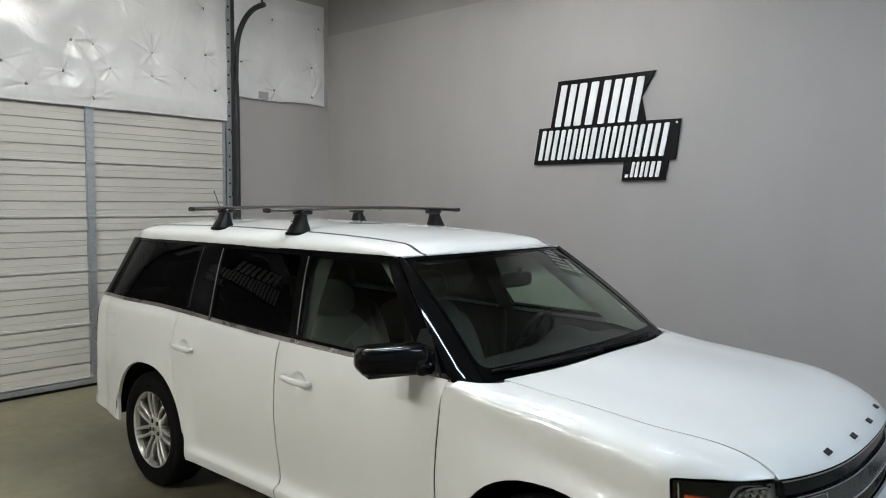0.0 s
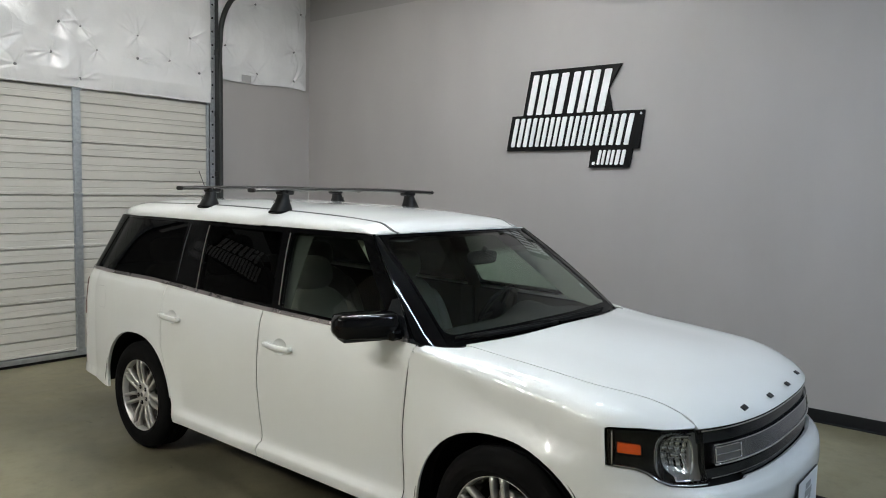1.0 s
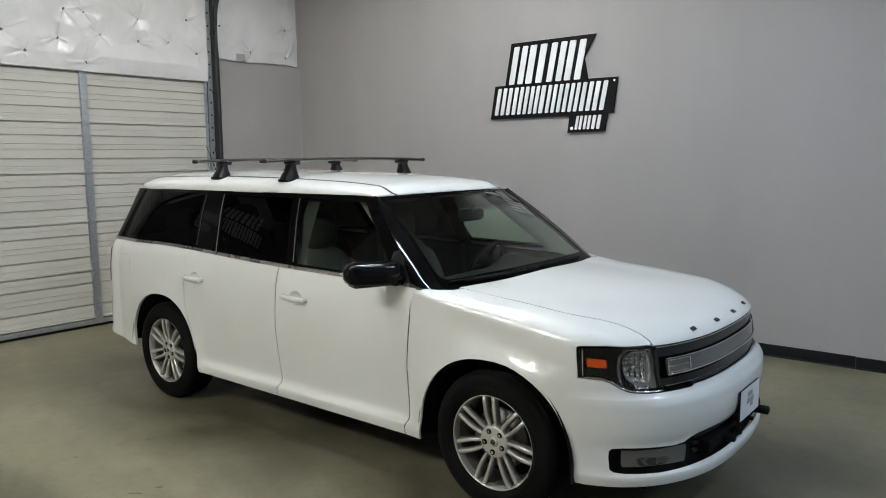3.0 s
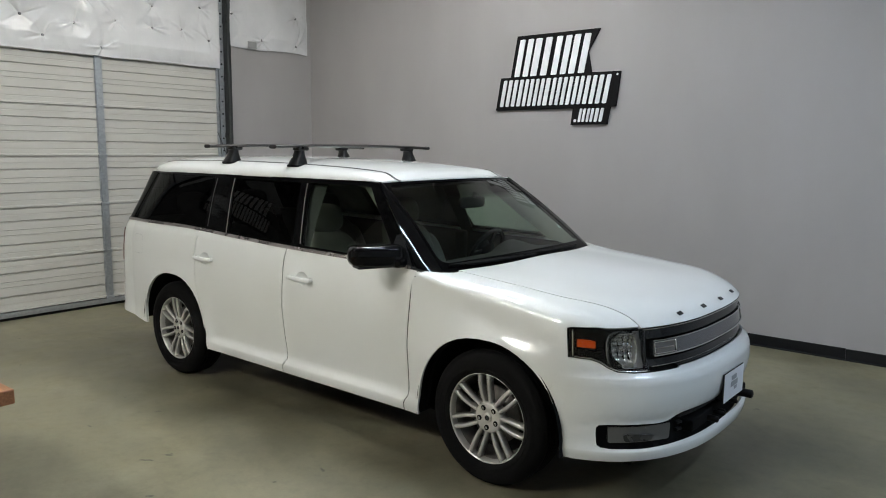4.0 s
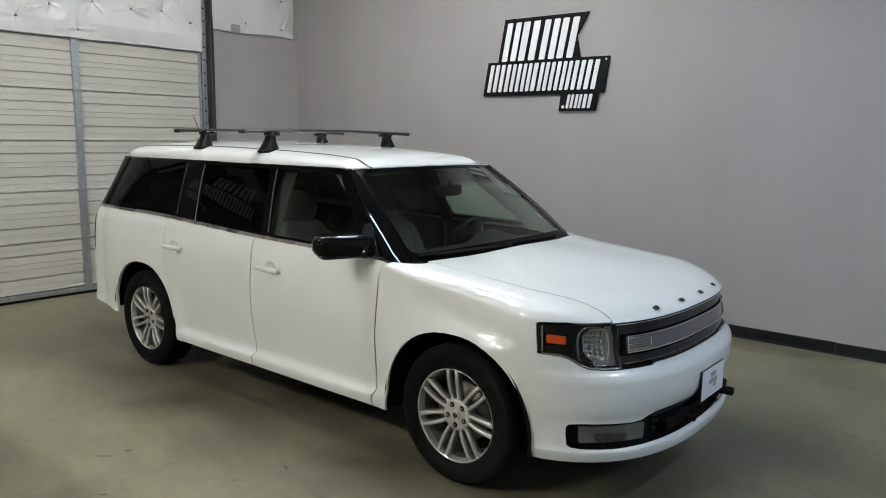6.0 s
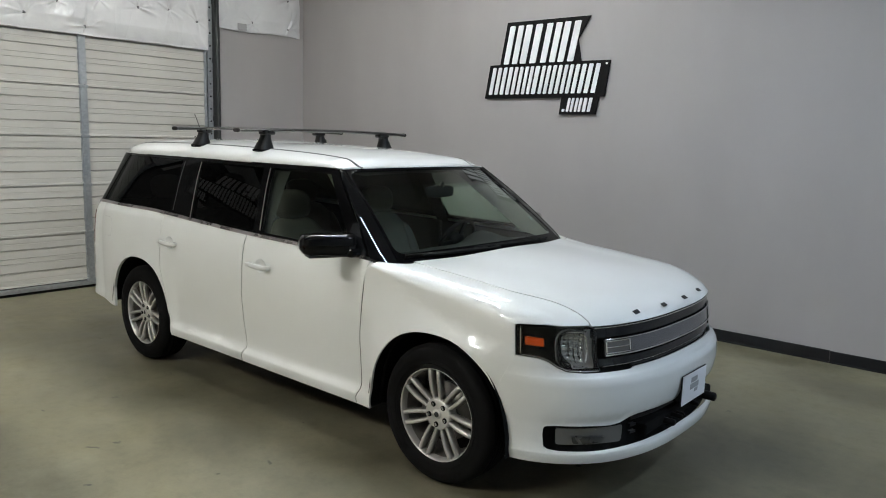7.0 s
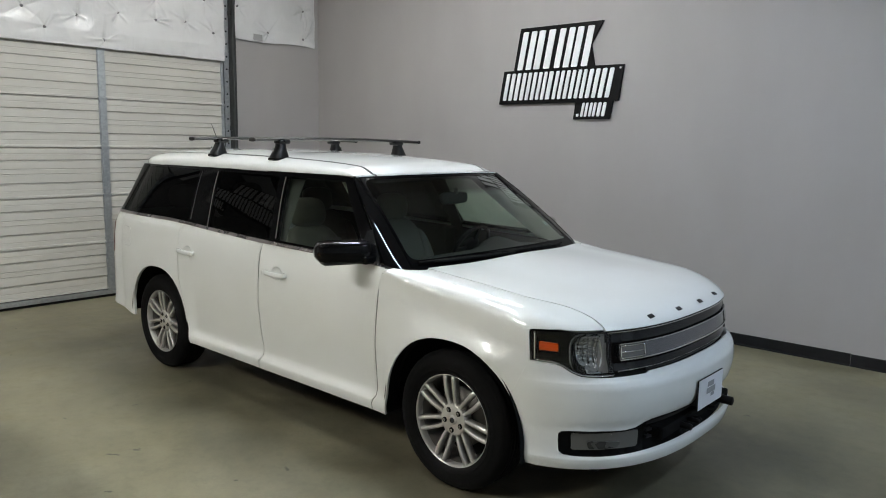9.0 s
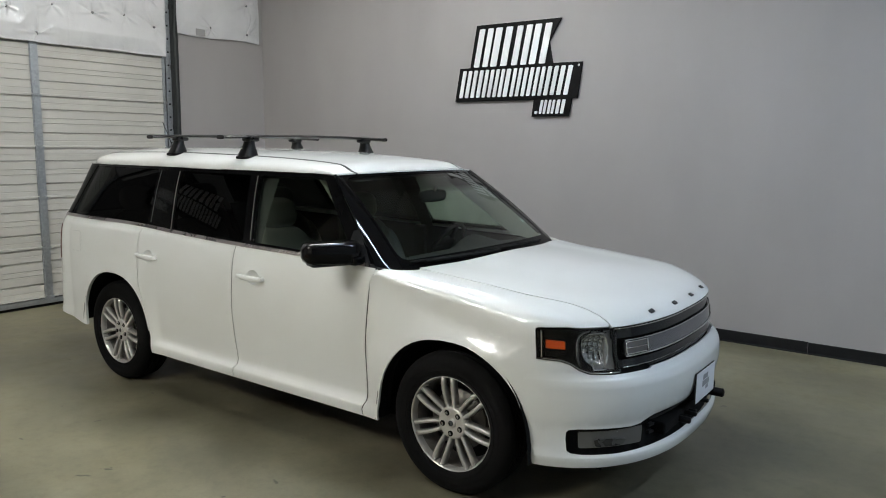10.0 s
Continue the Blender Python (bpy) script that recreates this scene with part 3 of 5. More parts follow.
b2 = blanket("insulation_blanket", 1.655, 2.965, 3.05, 4.3, JAMB_X + 0.004,
             [(2.185, 4.0), (2.88, 4.016), (2.77, 3.52), (2.2, 3.17), (2.77, 3.15), (1.75, 3.45)],
             "white quilted vinyl insulation blanket pinned in the wall corner", 23, 0.03)
part("tape_patch", box(0.062, 1.95, 3.05, 0.0655, 2.085, 3.13, 0.001), TAPE, b2, "square of grey tape", False)


# ---- wall sign ----
def extrude_poly(poly, y0, y1):
    """A flat shape in x and z, made thick from y0 (front) to y1."""
    bm = bmesh.new()
    a = [bm.verts.new((x, y0, z)) for x, z in poly]
    b = [bm.verts.new((x, y1, z)) for x, z in poly]
    bm.faces.new(a)
    bm.faces.new(b[::-1])
    for i in range(len(poly)):
        j = (i + 1) % len(poly)
        bm.faces.new((a[j], a[i], b[i], b[j]))
    bmesh.ops.recalc_face_normals(bm, faces=bm.faces[:])
    return bm


def wall_sign(m, label):
    """Black slanted board with rows of plain white blocks. Its own x runs along the words, z up, the front faces -y."""
    top = thing("wall_sign", 0, 0, 0, label, "sign", "workshop signs")
    board = [(0.0, 0.0), (0.062, 0.356), (0.194, 0.357), (0.274, 0.797), (1.274, 0.795), (1.145, 0.572), (1.19, 0.36), (1.518, 0.356), (1.476, 0.006), (1.416, 0.004), (1.386, -0.172), (0.967, -0.173), (0.988, -0.001)]
    part("board", extrude_poly(board, -0.026, 0.0), SIGN_BLACK, top, "black slanted sign board", False)
    slant = 0.19

    def block(x, w, z, h):
        sl = slant * h
        q = rounded([(x, z), (x + w, z), (x + w + sl, z + h), (x + sl, z + h)], 0.012, 3)
        part("letter_block", extrude_poly(q, -0.034, -0.0262), SIGN_WHITE, top, "plain white slanted block", False)

    def pair(x, w, z, h, share):
        block(x + w * 0.03, w * share, z, h)
        block(x + w * (0.97 - share), w * share, z, h)

    for x, w in ((0.238, 0.185), (0.444, 0.215), (0.704, 0.19), (0.914, 0.2)):
        pair(x, w, 0.36, 0.395, 0.36)
    x = 0.052
    for w in (0.125, 0.125, 0.115, 0.11, 0.058, 0.112, 0.115, 0.11, 0.125, 0.135):
        if w > 0.1:
            pair(x, w, 0.04, 0.288, 0.35)
        else:
            block(x, w * 0.85, 0.04, 0.288)
        x += w + 0.0215
    block(1.002, 0.03, -0.145, 0.03)
    for k in range(3):
        pair(1.05 + k * 0.093, 0.076 + 0.02 * (k == 2), -0.145, 0.14, 0.36)
    part("mark", lathe([(0.0, 0.03), (0.011, 0.03), (0.011, 0.024), (0.0, 0.024)], 14, False, pose(1.487, 0, 0.325)), SIGN_WHITE, top, "small white round mark", False)
    top.matrix_basis = m
    return top


wall_sign(pose(3.17, WALL_Y - 0.001, 2.218), "black slanted wall sign with rows of white blocks")
wall_sign(pose(JAMB_X + 0.001, -3.3, 3.15, 0, 16, 90) @ Matrix.Scale(0.8, 4), "black slanted wall sign beside the garage door")


# ---- bench corner ----
def workbench():
    top = thing("wooden_bench", 0, 0, 0, "brown varnished wooden bench with a thick top", "bench")
    m = pose(4.785, -2.742, 0, 0, 0, 2)
    part("benchtop", box(-1.5, -0.65, 0.685, 0.0, 0.0, 0.75, 0.006, m), WOOD, top, "thick brown wooden top", False)
    for x in (-1.42, -0.14):
        for y in (-0.57, -0.14):
            part("leg", box(x, y, 0.0, x + 0.06, y + 0.06, 0.685, 0.004, m), WOOD, top, "", False)
    part("apron", box(-1.36, -0.12, 0.6, -0.14, -0.1, 0.685, 0.002, m), WOOD, top, "", False)


workbench()


# ---- ceiling lights ----
def ceiling_light(x, y, z, turn, tone, count):
    top = thing("ceiling_light", 0, 0, 0, "white strip light with glowing tubes", "ceiling light", "ceiling lights")
    half = 0.05 * count + 0.01
    bm = box(-0.63, -half, 0.03, 0.63, half, 0.09, 0.01)
    for k in (-half, half):
        box_into(bm, -0.63, k - 0.006, -0.025, 0.63, k + 0.006, 0.04, 0.003)
    part("housing", bm, FITTING, top, "white steel housing", False)
    for k in [0.05 * (2 * i + 1 - count) for i in range(count)]:
        part("tube", tube_along([(-0.6, k, 0.0), (0.0, k, 0.0), (0.6, k, 0.0)], 0.019, 8), TUBES[tone], top, "glowing fluorescent tube")
        for e in (-0.6, 0.6):
            part("socket", box(e - 0.012, k - 0.016, -0.02, e + 0.012, k + 0.016, 0.035, 0.003), FITTING, top, "", False)
    for e in (-0.45, 0.45):
        part("hanger", tube_along([(e, 0, 0.09), (e, 0, TOP_Z - z)], 0.006, 6), TRACK_STEEL, top)
    top.matrix_basis = pose(x, y, z, 0, 0, turn)
    return top


for fitting in FITTINGS:
    ceiling_light(*fitting)

# ---- the car ----
# Its own axes: x forward from the rear axle, y to its left, z up from the floor.
CAR_X, CAR_Y = 2.895, 0.035
car = thing("station_wagon", CAR_X, CAR_Y, 0, "white pearl boxy station wagon with black pillars and roof bars", "car")


def arc_table(m, d, w, n=400):
    """Arc length along |x/d|^m + |y/w|^m = 1 from (0, w) to (d, 0), with x/d and y/w."""
    a = np.linspace(0, math.pi / 2, n)
    fx, fy = np.sin(a) ** (2 / m), np.cos(a) ** (2 / m)
    s = np.concatenate([[0], np.cumsum(np.hypot(np.diff(fx * d), np.diff(fy * w)))])
    return s, fx, fy


Q0, Q1, W0 = -0.62, 3.2, 0.955
NOSE = arc_table(2.6, 0.75, W0)
TAIL_LOW = arc_table(4.2, 0.42, 0.93)
TAIL_TOP = arc_table(3.0, 0.38, 0.69)
ROLL = arc_table(4.8, 0.955, 0.3)       # hood and wings: x is across, y is up
CROWN = arc_table(2.6, 0.697, 0.12)      # roof
NOSE_L, ROLL_L, CROWN_L = NOSE[0][-1], ROLL[0][-1], CROWN[0][-1]
NOSE_X = [(0.18, 3.88), (0.24, 3.94), (0.29, 3.968), (0.328, 3.974), (0.342, 3.960), (0.365, 3.945), (0.47, 3.945), (0.52, 3.968), (0.60, 3.982), (0.66, 3.978), (0.695, 3.958), (0.718, 3.925), (0.74, 3.918), (0.93, 3.888), (1.1, 3.86)]
TAIL_X = [(0.2, -0.99), (0.30, -1.005), (0.41, -1.01), (0.46, -0.995), (0.6, -0.978), (0.66, -0.952), (0.85, -0.94), (1.1, -0.918), (1.3, -0.938), (1.6, -0.962)]
SIDE_W = [(0.18, 0.90), (0.28, 0.94), (0.33, 0.95), (0.40, 0.948), (0.55, 0.951), (0.75, 0.955), (0.95, 0.952), (1.05, 0.944), (1.12, 0.932), (1.16, 0.914), (1.30, 0.848), (1.45, 0.773), (1.58, 0.695), (1.66, 0.64)]
NOTCH = [(0.350, 0.0), (0.385, 0.85), (0.41, 1.0), (0.50, 0.80), (0.62, 0.45), (0.74, 0.15), (0.86, 0.0)]
ARCHES = ((0.02, 0.44, 0.806), (3.02, 0.453, 0.80))   # middle, half length, top
SILL = 0.286
HANDLES = ((1.448, 0.948), (0.353, 0.968))   # rear end and height of the grips


def cup_line(x0, z0):
    return [(x0 + 0.128 + 0.056 * math.cos(a), z0 + 0.001 + 0.045 * math.sin(a)) for a in steps(0, 2 * math.pi, 29)[:-1]]


def smooth01(t):
    t = min(1.0, max(0.0, t))
    return t * t * (3 - 2 * t)


def half_width(x, z):
    w = interp(z, SIDE_W)
    kick = smooth01((x - 0.46) / 0.12) * smooth01((2.62 - x) / 0.15)
    w -= 0.024 * kick * interp(z, NOTCH)
    for xc, a, top in ARCHES:
        r = math.hypot((x - xc) / a, (z - 0.3) / (top - 0.3))
        w += 0.005 * math.exp(-(((r - 1.0) / 0.14) ** 2)) * (1 if z < 0.95 else 0)
    if x < -0.38:
        w += 0.007 * smooth01((0.455 - z) / 0.05) * smooth01((-0.38 - x) / 0.08)
    if x < 0:
        w -= 0.03 * (x / 0.62) ** 4 * (1 + 0.8 * smooth01((z - 1.1) / 0.4))
    return w


def body(q, z):
    """The side of the body: q is x along the side and goes on round the corners as arc length."""
    if q > Q1:
        fx, fy = np.interp(q - Q1, NOSE[0], NOSE[1]), np.interp(q - Q1, NOSE[0], NOSE[2])
        return Q1 + (interp(z, NOSE_X) - Q1) * fx, half_width(Q1, z) * fy
    if q < Q0:
        k = smooth01((z - 1.05) / 0.4)
        s = Q0 - q
        fx = (1 - k) * np.interp(s, TAIL_LOW[0], TAIL_LOW[1]) + k * np.interp(s, TAIL_TOP[0], TAIL_TOP[1])
        fy = (1 - k) * np.interp(s, TAIL_LOW[0], TAIL_LOW[2]) + k * np.interp(s, TAIL_TOP[0], TAIL_TOP[2])
        return Q0 - (Q0 - interp(z, TAIL_X)) * fx, half_width(Q0, z) * fy
    return q, half_width(q, z)


def side(s):
    def f(q, z):
        x, y = body(q, z)
        return (x, s * y, z)
    return f


def nose(u, z):
    """The front: u runs across, 0 in the middle."""
    x, y = body(Q1 + NOSE_L - abs(u), z)
    return (x, math.copysign(y, u), z)


def tail(u, z):
    k = TAIL_LOW[0][-1]
    x, y = body(Q0 - (k - abs(u)), z)
    return (x, math.copysign(y, u), z)


def U(y):
    """The place across the front that lies y from the middle."""
    return math.copysign(NOSE_L - float(np.interp(-abs(y) / W0, -NOSE[2], NOSE[0])), y)


def QX(x, z):
    """The body's q at a given x and height."""
    return x if x <= Q1 else Q1 + float(np.interp((x - Q1) / (interp(z, NOSE_X) - Q1), NOSE[1], NOSE[0]))


SHOULDER_Z = [(2.4, 1.088), (2.55, 1.070), (2.7, 1.022), (2.9, 0.958), (3.2, 0.890), (3.5, 0.825), (3.75, 0.78), (3.95, 0.74)]
HOOD_Z = [(2.4, 1.13), (2.8, 1.105), (3.1, 1.086), (3.4, 1.059), (3.6, 1.035), (3.75, 1.005), (3.84, 0.968), (3.885, 0.938), (3.93, 0.885)]


def gap_y(x):
    """Half the hood's width: it draws in towards the lamps."""
    return 0.69 + 0.072 * smooth01((3.735 - x) / 0.42)


def hood_width(x):
    w = half_width(min(x, 3.2), min(0.95, interp(x, SHOULDER_Z))) - 0.028 * smooth01((x - 2.62) / 0.32) * smooth01((3.50 - x) / 0.24)
    return w * (1 - min(0.999, max(0, (x - Q1) / 0.727)) ** 2.6) ** (1 / 2.6)


def hood_z(x, y, deep=0):
    zs = interp(x, SHOULDER_Z)
    r = min(0.9999, abs(y) / hood_width(x))
    crease = 0.0012 * math.exp(-(((abs(y) - 0.60) / 0.09) ** 2)) * smooth01((3.7 - x) / 0.4)
    crease += 0.018 * math.cos(math.pi * min(abs(y), 0.64) / 1.28) ** 2 * smooth01((3.78 - x) / 0.5)
    z = zs + (interp(x, HOOD_Z) - zs) * (1 - r**4.8) ** (1 / 4.8) + crease
    return z if deep else z - drop(x, y)


def drop(x, y):
    """How far the hood and wings bend down to meet the lamps and the grille."""
    if abs(y) > 0.86 or x < 3.2:
        return 0.0
    e = Q1 + 0.692 * (1 - (abs(y) / 0.955) ** 2.6) ** (1 / 2.6)
    return (hood_z(e, y, 1) - 0.934) * smooth01((x - e + 0.22) / 0.22) * smooth01((0.86 - abs(y)) / 0.06)


def wing(s):
    """The front wing: v is height up to the shoulder, then arc length over it."""
    def f(x, v):
        zs = interp(x, SHOULDER_Z)
        if v <= zs:
            low = 0.66 + 0.10 * smooth01((x - 2.65) / 0.2) * smooth01((3.42 - x) / 0.15) + 0.13 * smooth01((x - 3.30) / 0.12)
            k = smooth01((v - low) / max(0.1, zs - 0.02 - low))
            w = (1 - k) * body(QX(x, v), v)[1] + k * hood_width(x)
            r = max(1.0, math.hypot((x - 3.02) / 0.453, (v - 0.3) / 0.5))
            w += 0.005 * math.exp(-(((r - 1.0) / 0.32) ** 2)) * smooth01((zs - v) / 0.10) * smooth01((3.40 - x) / 0.14) * smooth01((x - 2.5) / 0.12)
            return (x, s * w, v)
        fy = float(np.interp(v - zs, ROLL[0][::1], ROLL_Y))
        fz = float(np.interp(v - zs, ROLL[0], ROLL_Z))
        return (x, s * hood_width(x) * fy, zs + (interp(x, HOOD_Z) - zs) * fz - drop(x, hood_width(x) * fy))
    return f


_s = ROLL[0][-1] - ROLL[0][::-1]
ROLL = (_s, ROLL[1][::-1], ROLL[2][::-1])
ROLL_Y, ROLL_Z = ROLL[1], ROLL[2]       # share of width (1 to 0) and of height (0 to 1) along the roll


def wing_v(x, y):
    return interp(x, SHOULDER_Z) + float(np.interp(-min(0.995, y / hood_width(x)), -ROLL_Y, ROLL[0]))


def gap_v(x):
    """Where the hood's edge lies on the wing's own grid."""
    r = min(0.97, gap_y(x) / hood_width(x))
    return interp(x, SHOULDER_Z) + float(np.interp(-r, -ROLL_Y, ROLL[0]))


def arch(k, a0=0.0, a1=math.pi, grow=0.0, n=26):
    xc, a, top = ARCHES[k]
    pts = []
    for t in steps(a0, a1, n):
        c, s = math.cos(t), math.sin(t)
        pts.append((xc - math.copysign(abs(c) ** (2 / 2.3), c) * (a + grow), SILL + (top + grow - SILL) * abs(s) ** (2 / 2.3)))
    return pts


BELT = [(-1.6, 1.172), (-0.5, 1.171), (0.07, 1.171), (0.363, 1.164), (0.8, 1.146), (1.42, 1.125), (1.9, 1.117), (2.6, 1.108)]
A_GAP = [(2.545, 1.106), (2.53, 1.075), (2.514, 1.03), (2.494, 0.833), (2.477, 0.667), (2.474, 0.434), (2.474, 0.372), (2.453, 0.326), (2.455, SILL)]
B_GAP = [(1.402, 1.125), (1.388, 1.06), (1.366, 0.734), (1.37, 0.55), (1.384, 0.40), (1.384, 0.375), (1.359, 0.335), (1.358, SILL)]
C_GAP = [(0.372, 1.163), (0.355, 1.06), (0.345, 0.90), (0.352, 0.76), (0.415, 0.60), (0.452, 0.47), (0.468, 0.40), (0.468, SILL)]


def moved(line, d):
    return [(x + d, z) for x, z in line]


def belt_line(x0, x1, n=14):
    return [(x, interp(x, BELT)) for x in steps(x0, x1, n)]


G = 0.0036
LEDGE = (0.335, 0.352, 0.368, 0.388, 0.41, 0.44)
for s, out in ((-1, 1), (1, -1)):
    f = side(s)
    lab = "white pearl door with a recessed grip"
    door = part("front_door", sheet(f, moved(A_GAP, -G) + moved(B_GAP, G)[::-1] + belt_line(1.41, 2.53)[1:-1], 0.035, 0.02, (cup_line(*HANDLES[0]),), 0, out, LEDGE), PAINT, car, lab)
    rdoor = part("rear_door", sheet(f, moved(B_GAP, -G) + moved(C_GAP, G * 0.6)[::-1] + belt_line(0.38, 1.39)[1:-1], 0.035, 0.02, (cup_line(*HANDLES[1]),), 0, out, LEDGE), PAINT, car, lab)
    # rear quarter, from the door's edge round the arch to the tail's corner
    rear_arch = [p for p in arch(0) if p[0] < 0.452 and (p[0] > 0 or p[1] > 0.375)]
    rear_arch = [(max(x, -0.394), z) for x, z in rear_arch]
    quarter = moved(C_GAP, -G * 0.6)[:6] + rear_arch[::-1] + [(-0.388, 0.355), (-0.62, 0.380), (-0.98, 0.408), (-0.98, 1.172)] + belt_line(-0.9, 0.36, 12)
    part("rear_quarter", sheet(f, quarter, 0.035, 0.02, (), 0, out, (0.405, 0.455, 1.105, 1.135)), PAINT, car, "white pearl rear quarter panel")
    # front wing
    w = wing(s)
    xs_gap = steps(3.744, 2.735, 19)
    front_arch = [p for p in arch(1) if p[0] < 3.405]
    poly = moved(A_GAP, G)[:0:-1] + [(2.55, 1.088)] + [(x, wing_v(x, y)) for x, y in ((2.575, 0.905), (2.65, 0.868), (2.708, 0.815), (2.722, 0.78))] + [(x, gap_v(x) - G) for x in xs_gap][::-1]
    lampline = [(3.746, 0.937), (3.706, 0.938), (3.64, 0.94), (3.575, 0.94), (3.50, 0.937), (3.485, 0.93), (3.495, 0.79)]
    vl = []
    for x, z in lampline:
        zs = interp(x, SHOULDER_Z)
        run = [zs + 0.5 * ROLL_L * t for t in steps(0, 1, 160)]
        vl.append((x, z if z <= zs else next((v for v in run if w(x, v)[2] >= z), run[40])))
    poly += vl + [(3.465, 0.727), (3.435, 0.664), (3.405, 0.60)] + [p for p in front_arch[::-1] if p[1] < 0.6 or p[0] < 3.385]
    part("front_wing", sheet(w, poly, 0.035, 0.012, (), 0, out), PAINT, car, "white pearl front wing over the wheel")
    corner = [(2.50, 1.074), (2.575, 1.074), (2.575, 1.100), (2.50, 1.100)]
    part("seam_backing", sheet(f, corner, 0.02, 0.0, (), -0.003, out), PAINT, car)
    seam = [(3.475, 0.775), (3.445, 0.727), (3.418, 0.664), (3.408, 0.645), (3.44, 0.645), (3.455, 0.664), (3.485, 0.727), (3.51, 0.775)]
    part("seam_backing", sheet(w, seam, 0.03, 0.0, (), -0.0015, out), PAINT, car)
    # belt strip
    strip = [(q, z - 0.001) for q, z in belt_line(-0.86, 2.50, 40)] + [(q, z + 0.019) for q, z in belt_line(-0.86, 2.49, 40)][::-1]
    part("belt_moulding", sheet(f, strip, 0.05, 0.012, (), 0.004, out), DULL_CHROME, car, "dull chrome strip below the windows")
    # black pillars and window frames, in one panel with three openings
    frame_line = [(q, z + 0.02) for q, z in belt_line(-0.90, 2.515, 30)] + [(2.29, 1.33), (2.02, 1.566), (1.6, 1.568), (0.8, 1.5715), (0.0, 1.572), (-0.5, 1.572), (-0.80, 1.572)]
    win_front = rounded([(1.535, 1.157), (2.36, 1.142), (2.30, 1.225), (1.965, 1.547), (1.395, 1.546)], 0.02)
    win_rear = rounded([(0.725, 1.176), (1.455, 1.157), (1.305, 1.545), (0.57, 1.55)], 0.02)
    win_quarter = rounded([(-0.70, 1.196), (0.425, 1.190), (0.298, 1.554), (-0.64, 1.558)], 0.02)
    part("window_frame", sheet(f, frame_line, 0.05, 0.025, (win_front, win_rear, win_quarter), 0.0, out), PILLAR_BLACK, car, "satin black pillars and window surrounds")
    for nm, wn, gm, lb in (("front_side_window", win_front, SIDE_GLASS, "green-tinted side window"), ("rear_side_window", win_rear, SMOKE, "dark privacy glass"), ("quarter_window", win_quarter, SMOKE, "dark privacy glass")):
        ob = part(nm, sheet(f, wn, 0.05, 0.0, (), -0.003, out), gm, car, lb)
        ob.visible_shadow = False
    # narrow window edge strips
    for (x0, z0), (x1, z1) in (((0.448, 1.20), (0.33, 1.545)), ((0.70, 1.165), (0.545, 1.548)), ((1.515, 1.165), (1.37, 1.543))):
        st = [(x0, z0), (x0 + 0.007, z0), (x1 + 0.007, z1), (x1, z1)]
        back = x0 < 0.5
        part("pillar_strip", sheet(f, st, 0.05, 0.004, (), 0.003, out), BLACK_PLASTIC if back else BRAKE, car, "narrow dark strip on the pillar" if back else "narrow grey metal strip on the pillar")
    # dark strips added to stand for the shade deep in the gaps
    for gap in (A_GAP, B_GAP, C_GAP):
        part("gap_shade_strip", sheet(f, moved(gap, -0.006) + moved(gap, 0.006)[::-1], 0.05, 0.0, (), -0.0035, out), DARK, car)
    # black inner shell added behind the panels to keep the gaps dark
    shell = [(2.48, SILL), (0.6, SILL)] + [p for p in arch(0)[::-1] if p[0] > -0.1 or p[1] > 0.39] + [(-0.62, 0.39), (-0.62, 1.16), (2.48, 1.09)]
    part("inner_shell", sheet(f, shell, 0.08, 0.0, (), -0.024, out), DARK, car)
    liner = arch(1)[::-1] + [(2.49, SILL), (2.49, 1.05), (2.8, 0.93), (3.45, 0.77), (3.47, 0.40)]
    part("wing_liner", sheet(f, liner, 0.08, 0.0, (), -0.085, out), DARK, car)
    # door handles
    for (x0, z0), d in zip(HANDLES, (door, rdoor)):
        def dish(u, v, x0=x0, z0=z0):
            x, z = x0 + 0.128 + 0.056 * u * math.cos(v), z0 + 0.001 + 0.045 * u * math.sin(v)
            return (x, s * (body(x, z)[1] - 0.019 * (1 - u ** 2.5)), z)
        part("handle_cup", grid_surface(dish, steps(0.02, 1.0, 9), steps(0, 2 * math.pi, 29)), PAINT, d, "round recess behind the grip")
        bm = bmesh.new()
        rings = []
        for t in steps(0, 1, 15):
            x = x0 + 0.002 + t * 0.242
            e = min(1.0, (0.5 - abs(t - 0.5)) / 0.09) ** 0.5 if abs(t - 0.5) > 0.41 else 1.0
            hgt = (0.0145 + 0.003 * math.cos((t - 0.5) * 3)) * max(0.2, e)
            y = body(x, z0)[1] + 0.010 + 0.022 * math.sin(math.pi * t) ** 0.6
            ring = []
            for k in range(10):
                a = 2 * math.pi * k / 10
                ring.append(bm.verts.new((x, s * (y + 0.010 * e * math.cos(a)), z0 - 0.006 * (t - 0.5) + hgt * math.sin(a))))
            rings.append(ring)
        for p, q in zip(rings, rings[1:]):
            for k in range(10):
                bm.faces.new((p[k], p[(k + 1) % 10], q[(k + 1) % 10], q[k]))
        bm.faces.new(rings[0])
        bm.faces.new(rings[-1])
        part("handle", bm, PAINT, d, "white grip handle")
        for xx in (x0 + 0.022, x0 + 0.214):
            part("handle_mount", box(xx - 0.016, min(s * (body(xx, z0)[1] - 0.01), s * (body(xx, z0)[1] + 0.03)), z0 - 0.013, xx + 0.016, max(s * (body(xx, z0)[1] - 0.01), s * (body(xx, z0)[1] + 0.03)), z0 + 0.013, 0.005), PAINT, d)
    # wheel-arch liners
    for k, (xc, a, top) in enumerate(ARCHES):
        pts = [(x, max(z, 0.39) if k == 0 and x < -0.1 else z) for x, z in arch(k, 0.0, math.pi, 0.012)]
